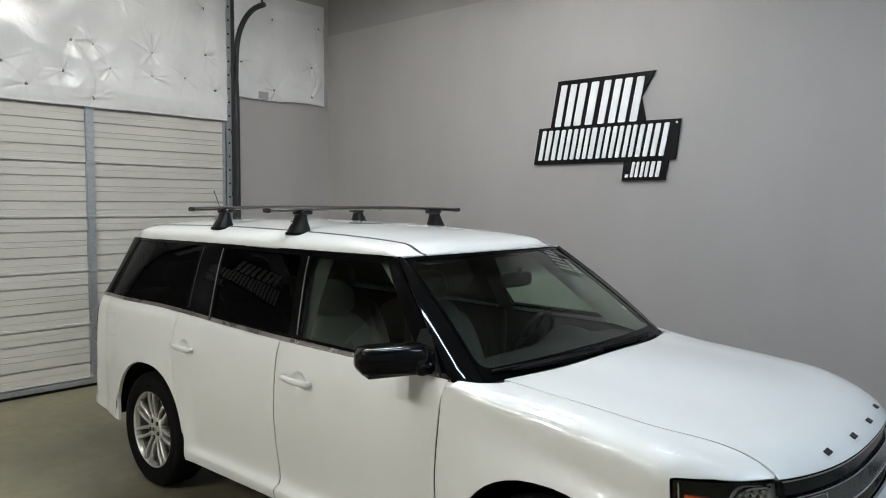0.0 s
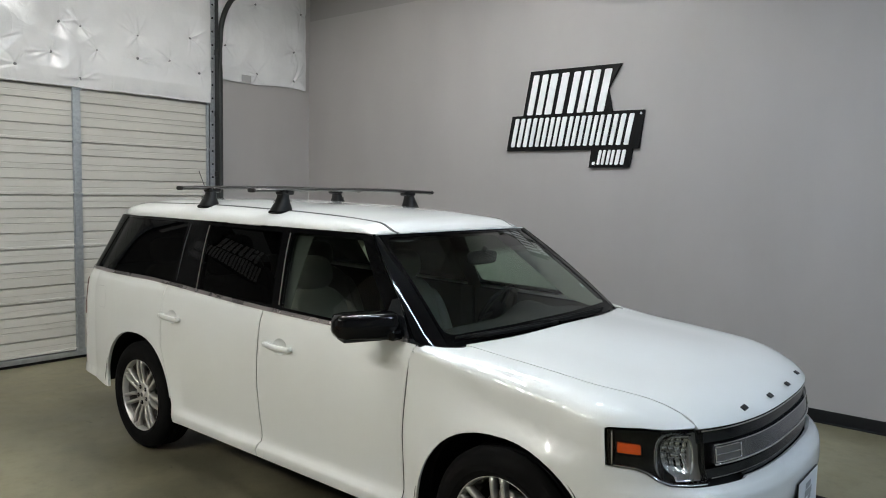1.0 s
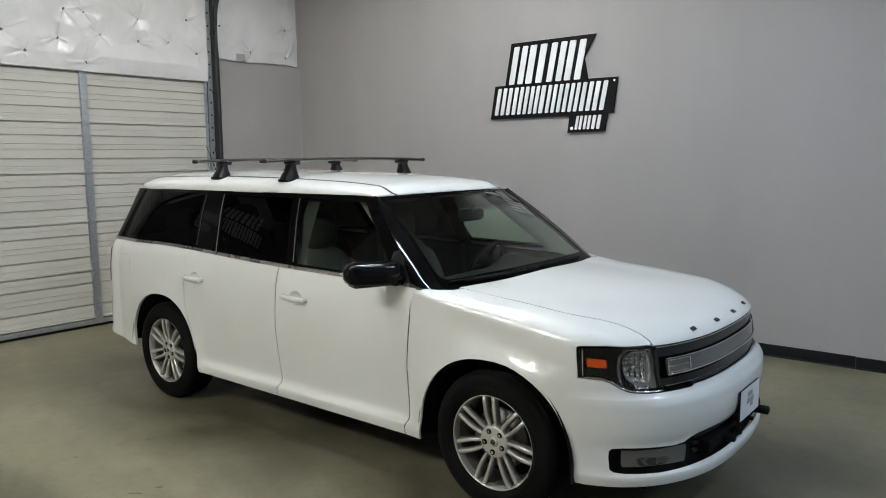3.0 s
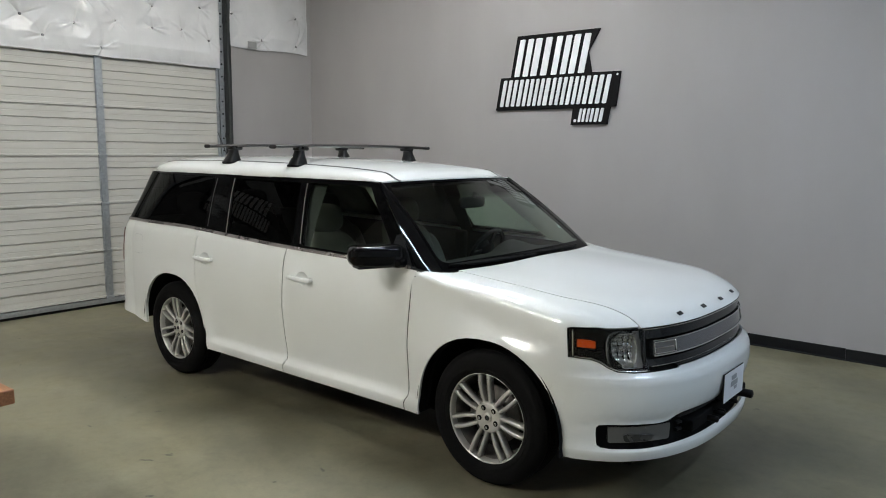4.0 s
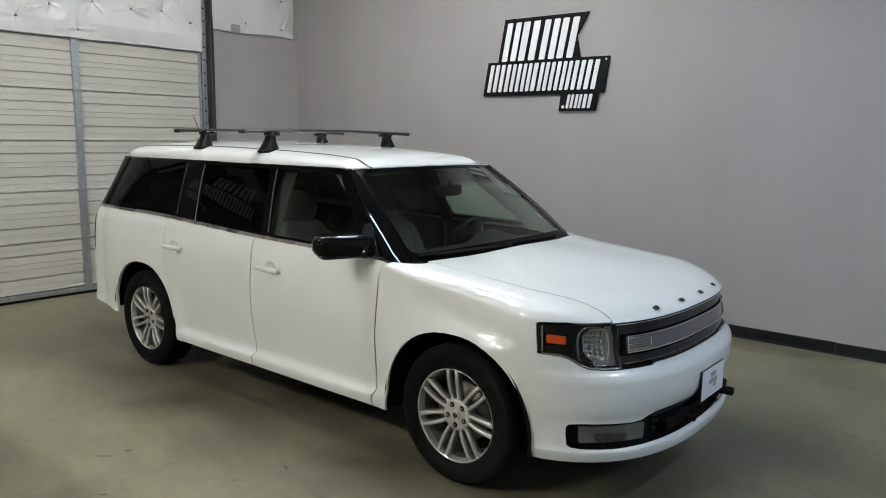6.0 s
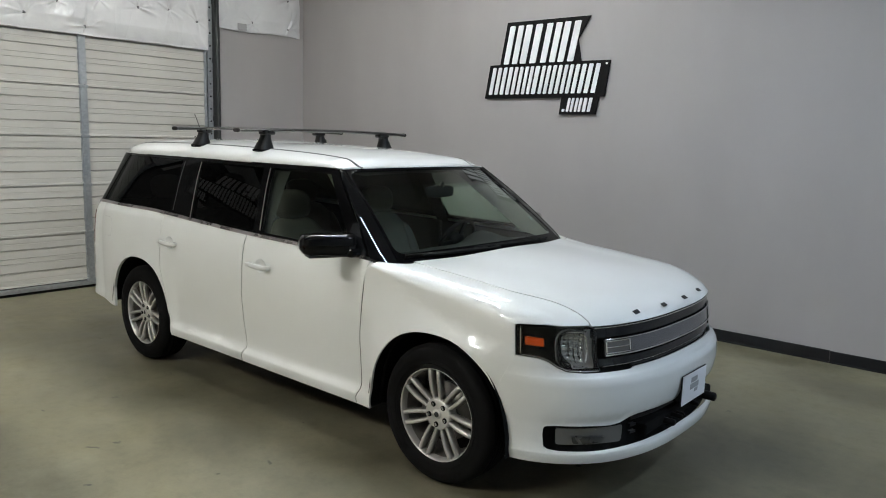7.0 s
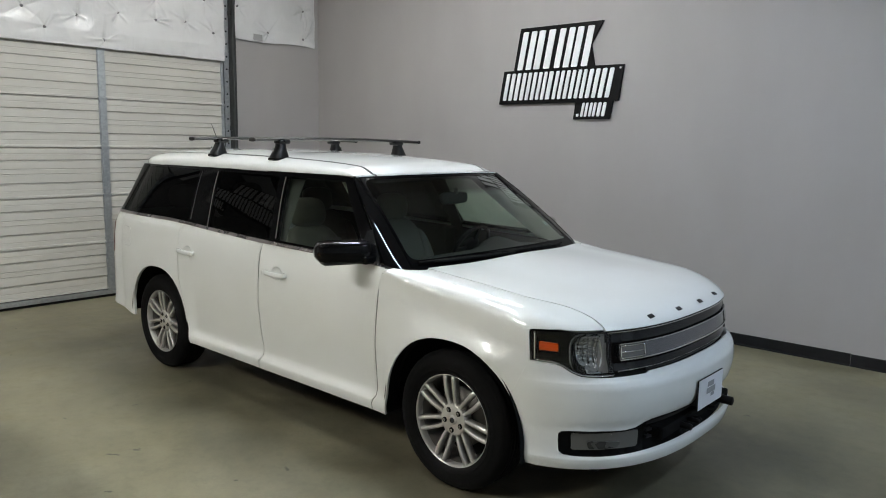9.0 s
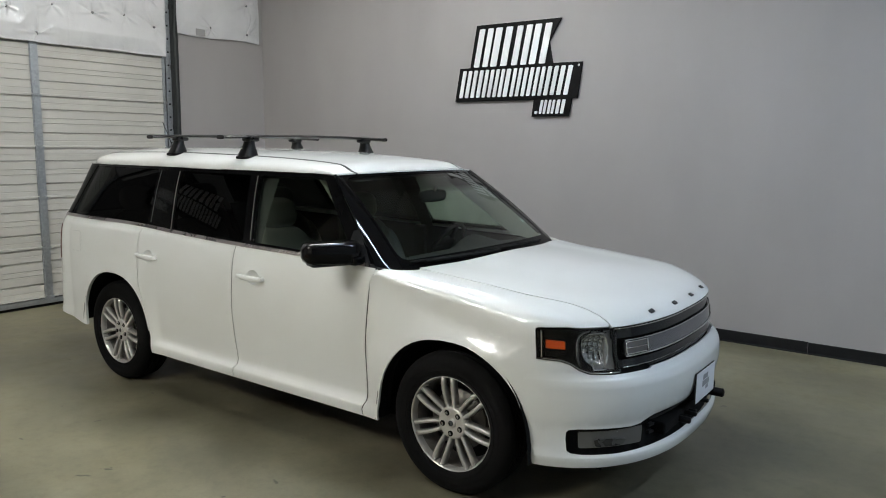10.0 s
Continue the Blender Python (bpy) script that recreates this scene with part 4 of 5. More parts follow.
        fl = lambda u, v, pts=pts: (pts[int(u)][0], s * (0.952 - v * (0.952 - 0.50)), pts[int(u)][1])
        part("arch_liner", grid_surface(fl, list(range(len(pts))), steps(0.0, 1.0, 6)), DARK, car, "dark wheel-arch liner")
        part("arch_back", sheet(lambda u, v: (u, s * 0.50, v), [(p[0], p[1]) for p in pts], 0.2, 0.0), DARK, car)
    # fuel flap or its blank twin
    flap = rounded([(-0.56, 0.92), (-0.42, 0.92), (-0.42, 1.07), (-0.56, 1.07)], 0.03)
    if s == -1:
        # grey ring laid on for the shade in the gap round the flap
        part("flap_gap", sheet(f, rounded([(-0.562, 0.918), (-0.418, 0.918), (-0.418, 1.072), (-0.562, 1.072)], 0.032), 0.03, 0.0, (), 0.0005, out), PLATE_GREY, car)
        part("fuel_flap", sheet(f, flap, 0.03, 0.003, (), 0.0012, out), PAINT, car, "flush white fuel flap")

# hood
edge_rear = lambda y: 2.795 - 0.11 * (abs(y) / 0.80) ** 2.3
edge_front = lambda y: Q1 + 0.692 * (1 - (abs(y) / 0.955) ** 2.6) ** (1 / 2.6)
hood_line = [(edge_rear(y), y) for y in steps(0.762 - G, -0.762 + G, 30)]
hood_line += [(x, -gap_y(x) + G) for x in steps(2.73, 3.735, 26)]
hood_line += [(edge_front(y), y) for y in steps(-0.69, 0.69, 50)]
hood_line += [(x, gap_y(x) - G) for x in steps(3.735, 2.73, 26)]
hood = part("hood", sheet(lambda x, y: (x, y, hood_z(x, y)), hood_line, 0.035, 0.02, (), 0, 1), PAINT, car, "white pearl hood with a soft raised edge")
for y in (-0.385, -0.125, 0.135, 0.395):
    x = edge_front(y) - 0.040
    bb = box(-0.012, -0.021, 0, 0.012, 0.021, 0.006, 0.002)
    n = Vector((-(hood_z(x + 0.01, y) - hood_z(x - 0.01, y)) / 0.02, -(hood_z(x, y + 0.01) - hood_z(x, y - 0.01)) / 0.02, 1)).normalized()
    m = Matrix.Translation((x, y, hood_z(x, y))) @ Matrix((Vector((0, 1, 0)).cross(n).normalized(), n.cross(Vector((0, 1, 0)).cross(n)).normalized(), n)).transposed().to_4x4()
    bb.transform(m)
    part("badge_block", bb, BADGE, hood, "small plain dark badge block", False)
part("hood_liner", sheet(lambda x, y: (x, y, hood_z(x, y) - 0.035), [(2.74, -0.74), (3.2, -0.8), (3.55, -0.74), (3.72, -0.5), (3.80, 0), (3.72, 0.5), (3.55, 0.74), (3.2, 0.8), (2.74, 0.74)], 0.1, 0.0), DARK, car)

# front bumper with its wide lower opening
half = [(-0.861, 0.385), (-0.863, 0.42), (-0.862, 0.452), (-0.855, 0.464), (-0.83, 0.468), (-0.72, 0.464), (-0.62, 0.458), (-0.565, 0.463), (-0.52, 0.480), (-0.48, 0.492), (-0.40, 0.496), (-0.2, 0.492)]
low = [(-0.2, 0.349), (-0.45, 0.347), (-0.70, 0.343), (-0.82, 0.347), (-0.85, 0.352), (-0.859, 0.362)]
mirror_pts = lambda pts: [(-y, z) for y, z in pts][::-1]
opening = [(U(y), z) for y, z in half + mirror_pts(half) + mirror_pts(low) + low]
arch_q = [(QX(x, z), z) for x, z in arch(1) if x > 3.40 and z < 0.62]
to_u = lambda q: Q1 + NOSE_L - q
right = [(-to_u(QX(x, z)), z) for x, z in ((3.4945, 0.789), (3.4655, 0.727), (3.436, 0.664), (3.4055, 0.60))] + [(-to_u(q), z) for q, z in arch_q]
upper = [(-0.87, 0.783), (-0.845, 0.768), (-0.82, 0.741), (-0.79, 0.724), (-0.73, 0.718), (-0.69, 0.716), (-0.49, 0.716), (-0.465, 0.724)]
bumper_line = right + [(U(y), 0.283) for y in (-0.91, -0.85, -0.75, -0.6, -0.4, -0.2, 0, 0.2, 0.4, 0.6, 0.75, 0.85, 0.91)]
bumper_line += [(-u, z) for u, z in right][::-1] + [(-U(y), z) for y, z in upper] + [(U(y), z) for y, z in upper][::-1]
bumper = part("front_bumper", sheet(nose, bumper_line, 0.032, 0.014, (opening,), 0, 1, (0.312, 0.328, 0.336, 0.352, 0.655, 0.678, 0.69, 0.7)), PAINT, car, "white pearl front bumper with a black lower opening")
back_line = [(U(y), z) for y, z in [(-0.88, 0.33), (-0.88, 0.49), (-0.55, 0.51), (0, 0.52), (0.55, 0.51), (0.88, 0.49), (0.88, 0.33), (0.5, 0.32), (0, 0.32), (-0.5, 0.32)]]
part("lower_insert", sheet(nose, back_line, 0.05, 0.0, (), -0.045, 1), DARK, bumper, "matt black lower grille insert")
for z in (0.385, 0.42, 0.455):
    sl = [(U(y), z - 0.006) for y in steps(-0.47, 0.47, 18)] + [(U(y), z + 0.006) for y in steps(-0.47, 0.47, 18)][::-1]
    part("slat", sheet(nose, sl, 0.06, 0.02, (), -0.026, 1), BLACK_PLASTIC, bumper)
for k in (-1, 1):
    lens = rounded([(U(k * 0.825), 0.368), (U(k * 0.53), 0.362), (U(k * 0.527), 0.438), (U(k * 0.828), 0.447)], 0.012)
    fog = part("fog_lamp", sheet(nose, lens, 0.012, 0.02, (), -0.024, 1), FOG_GREY, bumper, "grey fog lamp trim")
    # dark patch drawn for the shading inside the fog lamp's reflector
    bowl = rounded([(U(k * 0.77), 0.374), (U(k * 0.65), 0.370), (U(k * 0.63), 0.398), (U(k * 0.775), 0.412)], 0.014)
    part("bowl_patch", sheet(nose, bowl, 0.012, 0.006, (), -0.012, 1), FOG_DARK, fog, "dark patch for the shading inside the fog lamp")
part("undertray", box(2.55, -0.66, 0.22, 3.72, 0.66, 0.26, 0.01), DARK, car)

def nose_tube(run, radius, lift):
    """A round bead along the front: run holds places across and heights."""
    pts = []
    for (y0, z0), (y1, z1) in zip(run, run[1:]):
        pts += [Vector(nose(U(y0 + (y1 - y0) * t), z0 + (z1 - z0) * t)) + Vector((lift, 0, 0)) for t in steps(0, 1, 7)[:-1]]
    pts.append(Vector(nose(U(run[-1][0]), run[-1][1])) + Vector((lift, 0, 0)))
    return tube_along(pts, radius, 8, True)


# grille
gl = lambda y0, y1, z0, z1, n=24: [(U(y), z0) for y in steps(y0, y1, n)] + [(U(y), z1) for y in steps(y0, y1, n)][::-1]
grille = part("grille", sheet(nose, gl(-0.70, 0.70, 0.70, 0.945), 0.05, 0.0, (), -0.055, 1), DARK, car, "black grille with wide grey bars")
part("upper_bar", sheet(nose, gl(-0.69, 0.69, 0.876, 0.921), 0.04, 0.04, (), -0.008, 1), GRILLE_DARK, grille, "dark grey upper grille bar")
part("middle_bar", sheet(nose, gl(-0.63, 0.63, 0.796, 0.862), 0.04, 0.04, (), 0.0, 1), GRILLE_GREY, grille, "grey middle grille bar")
part("lower_bar", sheet(nose, gl(-0.66, 0.66, 0.742, 0.776), 0.04, 0.04, (), -0.012, 1), GRILLE_DARK, grille, "dark grey lower grille bar")
part("bottom_bar", sheet(nose, gl(-0.47, 0.47, 0.727, 0.736), 0.04, 0.03, (), -0.02, 1), GRILLE_DARK, grille)
for z, r in ((0.7925, 0.0042), (0.866, 0.003), (0.9235, 0.003), (0.7385, 0.0025)):
    e = 0.63 if z < 0.9 else 0.68
    part("chrome_edge", nose_tube([(y, z) for y in steps(-e, e, 9)], r, 0.0025 if z > 0.75 else -0.016), CHROME, grille, "thin chrome grille edge")
for k in (-1, 1):
    for z in (0.802, 0.829, 0.857):
        part("chrome_end", nose_tube([(k * 0.625, z), (k * 0.49, z)], 0.0036, 0.004), CHROME, grille, "bright line at the end of the middle bar")
    for y in (0.625, 0.49):
        part("chrome_end", nose_tube([(k * y, 0.802), (k * y, 0.857)], 0.0036, 0.004), CHROME, grille, "bright line at the end of the middle bar")
    dark_end = rounded([(U(k * 0.622), 0.804), (U(k * 0.493), 0.804), (U(k * 0.493), 0.856), (U(k * 0.622), 0.856)], 0.004)
    part("dark_end", sheet(nose, dark_end, 0.03, 0.002, (), 0.002, 1), FOG_GREY, grille, "glossy grey panel at the end of the middle bar")
part("top_trim", sheet(nose, gl(-0.685, 0.685, 0.922, 0.930), 0.04, 0.03, (), 0.0, 1), BLACK_GLOSS, grille)

# headlamps
def super_ball(c, r):
    bm = bmesh.new()
    bmesh.ops.create_uvsphere(bm, u_segments=14, v_segments=9, radius=r, matrix=Matrix.Translation(c))
    return bm


lamp_half = [(0.914, 0.792), (0.914, 0.929), (0.86, 0.931), (0.80, 0.931), (0.74, 0.930), (0.668, 0.929), (0.672, 0.80), (0.66, 0.722), (0.73, 0.722), (0.79, 0.728), (0.82, 0.745), (0.845, 0.772), (0.87, 0.787)]
for k in (-1, 1):
    line = [(U(k * y), z) for y, z in lamp_half]
    # the opening of the reflector: a squarish round
    squarish = lambda a: (abs(math.cos(a)) ** 2.8 + abs(math.sin(a)) ** 2.8) ** (-1 / 2.8)
    eye = [(U(k * 0.768) + 0.078 * squarish(a) * math.cos(a), 0.828 + 0.089 * squarish(a) * math.sin(a)) for a in steps(0, 2 * math.pi, 41)[:-1]]
    lamp = part("headlamp", sheet(nose, line, 0.03, 0.0, (eye,), -0.026, 1), BLACK_GLOSS, car, "clear headlamp with a black housing")
    part("lamp_rim", sheet(nose, line, 0.03, 0.05, (rounded([(U(k * y), z) for y, z in [(0.906, 0.80), (0.906, 0.922), (0.80, 0.924), (0.682, 0.922), (0.685, 0.80), (0.675, 0.732), (0.73, 0.731), (0.785, 0.737), (0.812, 0.753), (0.84, 0.781), (0.87, 0.797)]], 0.006),), 0.0, 1), BLACK_GLOSS, lamp, "black lamp rim")
    am = rounded([(U(k * 0.900), 0.842), (U(k * 0.856), 0.838), (U(k * 0.856), 0.873), (U(k * 0.900), 0.879)], 0.004)
    part("side_reflector", sheet(nose, am, 0.015, 0.012, (), -0.012, 1), AMBER, lamp, "amber side reflector")
    # a deep round reflector bowl with upright flutes, sunk through the housing
    inward = Vector((-0.80, -k * 0.60, 0.0))
    def reflector(rho, a):
        p = Vector(nose(U(k * 0.768) + 0.080 * rho * squarish(a) * math.cos(a), 0.828 + 0.091 * rho * squarish(a) * math.sin(a)))
        flute = 0.012 * abs(math.sin(4.2 * math.pi * rho * math.cos(a))) + 0.006 * abs(math.sin(4.6 * math.pi * rho * math.sin(a)))
        flute *= 0.25 + 0.75 * smooth01(0.6 - k * rho * math.cos(a) + 0.5 * rho * math.sin(a))
        return tuple(p + inward * (0.014 + 0.072 * (1 - rho ** 2) - flute * (1 - rho ** 6)))
    part("reflector", grid_surface(reflector, steps(0.03, 1.0, 40), steps(0, 2 * math.pi, 91)), SILVER_REFLECTOR, lamp, "bright fluted reflector bowl")
    # a black crescent stands for the dark reflection in the bowl's outer side
    def shade(u, d):
        rho = 1.0 - (0.06 + 0.46 * max(0.0, math.cos(d * 0.95 + 0.25 * k))) * u
        return tuple(Vector(reflector(rho, d if k > 0 else math.pi + d)) - inward * (0.016 + 0.006 * u))
    part("dark_crescent", grid_surface(shade, steps(0, 1, 8), steps(-1.5, 1.5, 25)), BLACK_GLOSS, lamp, "glossy black crescent for the dark reflection in the bowl")
    ring = [Vector(reflector(1.0, a)) - inward * 0.003 for a in steps(0.55 * math.pi, 1.25 * math.pi, 25)]
    part("bowl_ring", tube_along(ring, 0.0034, 6, False), CHROME, lamp, "thin chrome ring")
    cup = Vector(reflector(0.1, 0.0)) - inward * 0.026
    part("bulb_shield", super_ball(cup, 0.013), CHROME, lamp)
    for z in (0.738, 0.905):
        tick = [Vector(nose(U(k * y), z)) + inward * 0.016 for y in steps(0.71, 0.785, 6)]
        part("chrome_tick", tube_along(tick, 0.005, 6), CHROME, lamp, "short chrome bar")
    inner = rounded([(U(k * 0.722), 0.738), (U(k * 0.680), 0.738), (U(k * 0.682), 0.915), (U(k * 0.716), 0.915)], 0.004)
    part("inner_panel", sheet(nose, inner, 0.03, 0.02, (), -0.018, 1), BARREL, lamp, "dark grey inner lamp panel")
    part("lower_jewel", sheet(nose, rounded([(U(k * 0.79), 0.737), (U(k * 0.765), 0.737), (U(k * 0.765), 0.757), (U(k * 0.79), 0.757)], 0.004), 0.02, 0.01, (), -0.016, 1), SILVER_REFLECTOR, lamp)
    for run in (((0.67, 0.7265), (0.73, 0.7265), (0.79, 0.7325), (0.82, 0.7495), (0.845, 0.7765), (0.87, 0.7915), (0.906, 0.7965)), ((0.908, 0.800), (0.908, 0.86), (0.908, 0.922))):
        part("chrome_bead", nose_tube([(k * y, z) for y, z in run], 0.0028, 0.002), CHROME, lamp, "thin chrome bead")
    g = part("lens", sheet(nose, line, 0.03, 0.0, (), 0.003, 1), LENS, lamp, "clear lamp lens")
    g.visible_shadow = False

# number plate and tow lugs
pl = part("number_plate", box(3.985, -0.155, 0.462, 3.992, 0.155, 0.622, 0.003), BLACK_PLASTIC, car, "white plate with a plain grey mark on a black holder", False)
part("plate_face", box(3.9925, -0.152, 0.465, 3.995, 0.152, 0.619, 0.001), PLATE_WHITE, pl, "plain white plate", False)
for y0, z0, y1, z1 in ((-0.045, 0.565, 0.035, 0.592), (-0.055, 0.53, 0.055, 0.56), (0.0, 0.508, 0.045, 0.527)):
    part("plate_mark", box(3.9952, y0, z0, 3.9958, y1, z1), PLATE_GREY, pl, "plain grey bar", False)
part("plate_bracket", box(3.93, -0.12, 0.47, 3.986, 0.12, 0.60, 0.01), BLACK_PLASTIC, pl, "", False)
tow = part("tow_bracket", box(3.86, -0.42, 0.372, 3.935, 0.42, 0.432, 0.01), DARK, car, "black tow bar base plate in the lower opening", False)
for y, z, r, ln in ((-0.20, 0.392, 0.017, 0.085), (0.235, 0.425, 0.024, 0.125), (-0.12, 0.402, 0.012, 0.09), (0.13, 0.40, 0.012, 0.075), (-0.05, 0.392, 0.010, 0.07)):
    part("lug", tube_along([(3.88, y, z), (3.90 + ln, y, z), (3.905 + ln, y, z)], [r, r, r * 0.6], 12), RUST_BLACK, tow, "stubby black tow lug")

# tail
part("tailgate", sheet(tail, [(-0.78, 0.66), (0.78, 0.66), (0.78, 1.172), (-0.78, 1.172)], 0.05, 0.02, (), 0, -1), PAINT, car, "white pearl tailgate")
part("rear_bumper", sheet(tail, [(-0.95, 0.408), (0.95, 0.408), (0.95, 0.655), (-0.95, 0.655)], 0.05, 0.02, (), 0, -1), PAINT, car, "white pearl rear bumper")
ob = part("rear_window", sheet(tail, [(-0.70, 1.19), (0.70, 1.19), (0.60, 1.56), (-0.60, 1.56)], 0.05, 0.0, (), 0, -1), SMOKE, car, "dark rear window")
part("rear_window_frame", sheet(tail, [(-0.76, 1.172), (0.76, 1.172), (0.66, 1.582), (-0.66, 1.582)], 0.05, 0.02, ([(-0.70, 1.19), (0.70, 1.19), (0.60, 1.56), (-0.60, 1.56)],), -0.002, -1), BLACK_GLOSS, car)
TAIL_RED = surface("tail_lamp_red", (0.11, 0.04, 0.035), 0.12, vary=0.1, coat=0.8)
for k in (-1, 1):
    tl = part("tail_lamp", sheet(tail, rounded([(k * 0.74, 0.82), (k * 0.93, 0.82), (k * 0.93, 1.10), (k * 0.74, 1.10)], 0.02), 0.03, 0.02, (), 0.010, -1), TAIL_RED, car, "upright dull red tail lamp with a grey edge")
    part("lamp_rib", sheet(tail, [(k * 0.79, 0.915), (k * 0.929, 0.912), (k * 0.929, 0.924), (k * 0.79, 0.926)], 0.03, 0.006, (), 0.013, -1), BLACK_PLASTIC, tl, "dark rib across the lamp")
    part("clear_band", sheet(tail, rounded([(k * 0.80, 0.93), (k * 0.926, 0.925), (k * 0.926, 1.095), (k * 0.80, 1.095)], 0.01), 0.03, 0.004, (), 0.0115, -1), FOG_GREY, tl, "bright lamp edge")

# ---- roof ----
ROOF_Z = [(-1.0, 1.60), (-0.88, 1.655), (-0.5, 1.70), (0.3, 1.716), (1.0, 1.705), (1.6, 1.68), (1.9, 1.652), (2.06, 1.617), (2.15, 1.588), (2.22, 1.575)]
EAVE = 1.573


header = lambda y: 2.155 - 0.135 * (abs(y) / 0.69) ** 2


def roof_width(x):
    if x < -0.2:
        return 0.697 * (1 - min(0.9999, (-0.2 - x) / 0.79) ** 3.0) ** (1 / 3.0)
    return 0.697 - 0.015 * smooth01((x - 1.6) / 0.6)


def roof(x, a):
    """a: arc length across, 0 on the middle line."""
    s = CROWN_L - abs(a)
    fy = float(np.interp(s, CROWN_S, CROWN_FY))
    fz = float(np.interp(s, CROWN_S, CROWN_FZ))
    y = roof_width(x) * fy
    z = EAVE + (interp(x, ROOF_Z) - EAVE) * fz
    # the front edge rolls down to the top of the windscreen
    fall = smooth01((x - header(y) + 0.15) / 0.15) ** 1.5
    return (x, math.copysign(y, a), z + fall * (min(z, 1.587 - 0.014 * (y / 0.657) ** 2) - z))


CROWN_S = CROWN[0][-1] - CROWN[0][::-1]
CROWN_FY, CROWN_FZ = CROWN[1][::-1], CROWN[2][::-1]


def RA(y):
    """Arc length across the roof at y of a full-width section."""
    return math.copysign(CROWN_L - float(np.interp(-abs(y) / 0.697, -CROWN_FY, CROWN_S)), y)


ditch = 0.565
cen = [(header(y), RA(y)) for y in steps(-ditch + 0.006, ditch - 0.006, 24)] + [(x, RA(ditch - 0.006)) for x in steps(2.0, -0.9, 24)] + [(-0.945, RA(0.5)), (-0.965, RA(0.25)), (-0.97, 0), (-0.965, RA(-0.25)), (-0.945, RA(-0.5))] + [(x, RA(-ditch + 0.006)) for x in steps(-0.9, 2.0, 24)]
part("roof", sheet(roof, cen, 0.05, 0.006, (), 0, 1), PAINT, car, "white pearl roof panel")
for k in (-1, 1):
    e = CROWN_L - 0.002
    rail = [(header(k * ditch) - 0.004, k * RA(ditch + 0.006)), (header(0.62), k * RA(0.62)), (header(0.665), k * RA(0.675)), (header(0.69) + 0.01, k * e)] + [(x, k * e) for x in steps(1.9, -0.9, 26)] + [(-0.95, k * (e - 0.02)), (-0.955, k * RA(0.62))] + [(x, k * RA(ditch + 0.006)) for x in steps(-0.93, 2.0, 26)]
    part("roof_rail_panel", sheet(roof, rail, 0.035, 0.006, (), 0, 1 if k > 0 else 1), PAINT, car, "white pearl roof side above the windows")
    dm = [(x, k * RA(ditch - 0.009)) for x in steps(header(ditch), -0.93, 30)] + [(x, k * RA(ditch + 0.009)) for x in steps(-0.93, header(ditch), 30)]
    part("ditch_strip", sheet(roof, dm, 0.05, 0.004, (), 0.0012, 1), BLACK_PLASTIC, car, "narrow black strip along the roof")
part("headliner", sheet(lambda x, a: (roof(x, a)[0], roof(x, a)[1] * 0.97, roof(x, a)[2] - 0.045), [(2.10, RA(-0.6)), (2.13, 0), (2.10, RA(0.6)), (1.9, RA(0.66)), (-0.8, RA(0.62)), (-0.8, RA(-0.62)), (1.9, RA(-0.66))], 0.12, 0.0), HEADLINER, car, "pale cloth headliner")

# ---- windscreen, cowl, pillars ----
glass_base = lambda y: edge_rear(y) - 0.075 + 0.035 * (abs(y) / 0.8) ** 3
base_z = lambda y: 1.096 - 0.010 * (abs(y) / 0.8) ** 2


def screen(u, v):
    """u from -1 to 1 across, v from 0 at the cowl to 1 at the header."""
    yb, yt = 0.815 * u, 0.657 * u
    b = Vector((glass_base(yb), yb, base_z(yb)))
    t = Vector((header(yt) - 0.012, yt, 1.580 - 0.014 * u * u))
    p = b.lerp(t, v)
    p += Vector((0.6, 0, 0.75)) * (0.014 * math.sin(math.pi * v))
    return tuple(p)


ob = part("windscreen", sheet(screen, [(-0.998, 0.03), (0.998, 0.03), (0.998, 0.985), (-0.998, 0.985)], 0.06, 0.0, (), 0, 1), CLEAR, car, "clear raked windscreen")
ob.visible_shadow = False
part("screen_border", sheet(screen, [(-1.0, 0.0), (1.0, 0.0), (1.0, 1.0), (-1.0, 1.0)], 0.08, 0.006, (rounded([(-0.982, 0.085), (0.9965, 0.085), (0.9965, 0.965), (-0.982, 0.965)], 0.09, 6),), 0.002, 1), PILLAR_BLACK, car, "black windscreen border")
part("permit_label", sheet(screen, rounded([(0.845, 0.265), (0.895, 0.265), (0.895, 0.305), (0.845, 0.305)], 0.006), 0.03, 0.001, (), -0.002, 1), PERMIT, ob, "pale green label inside the windscreen", False)
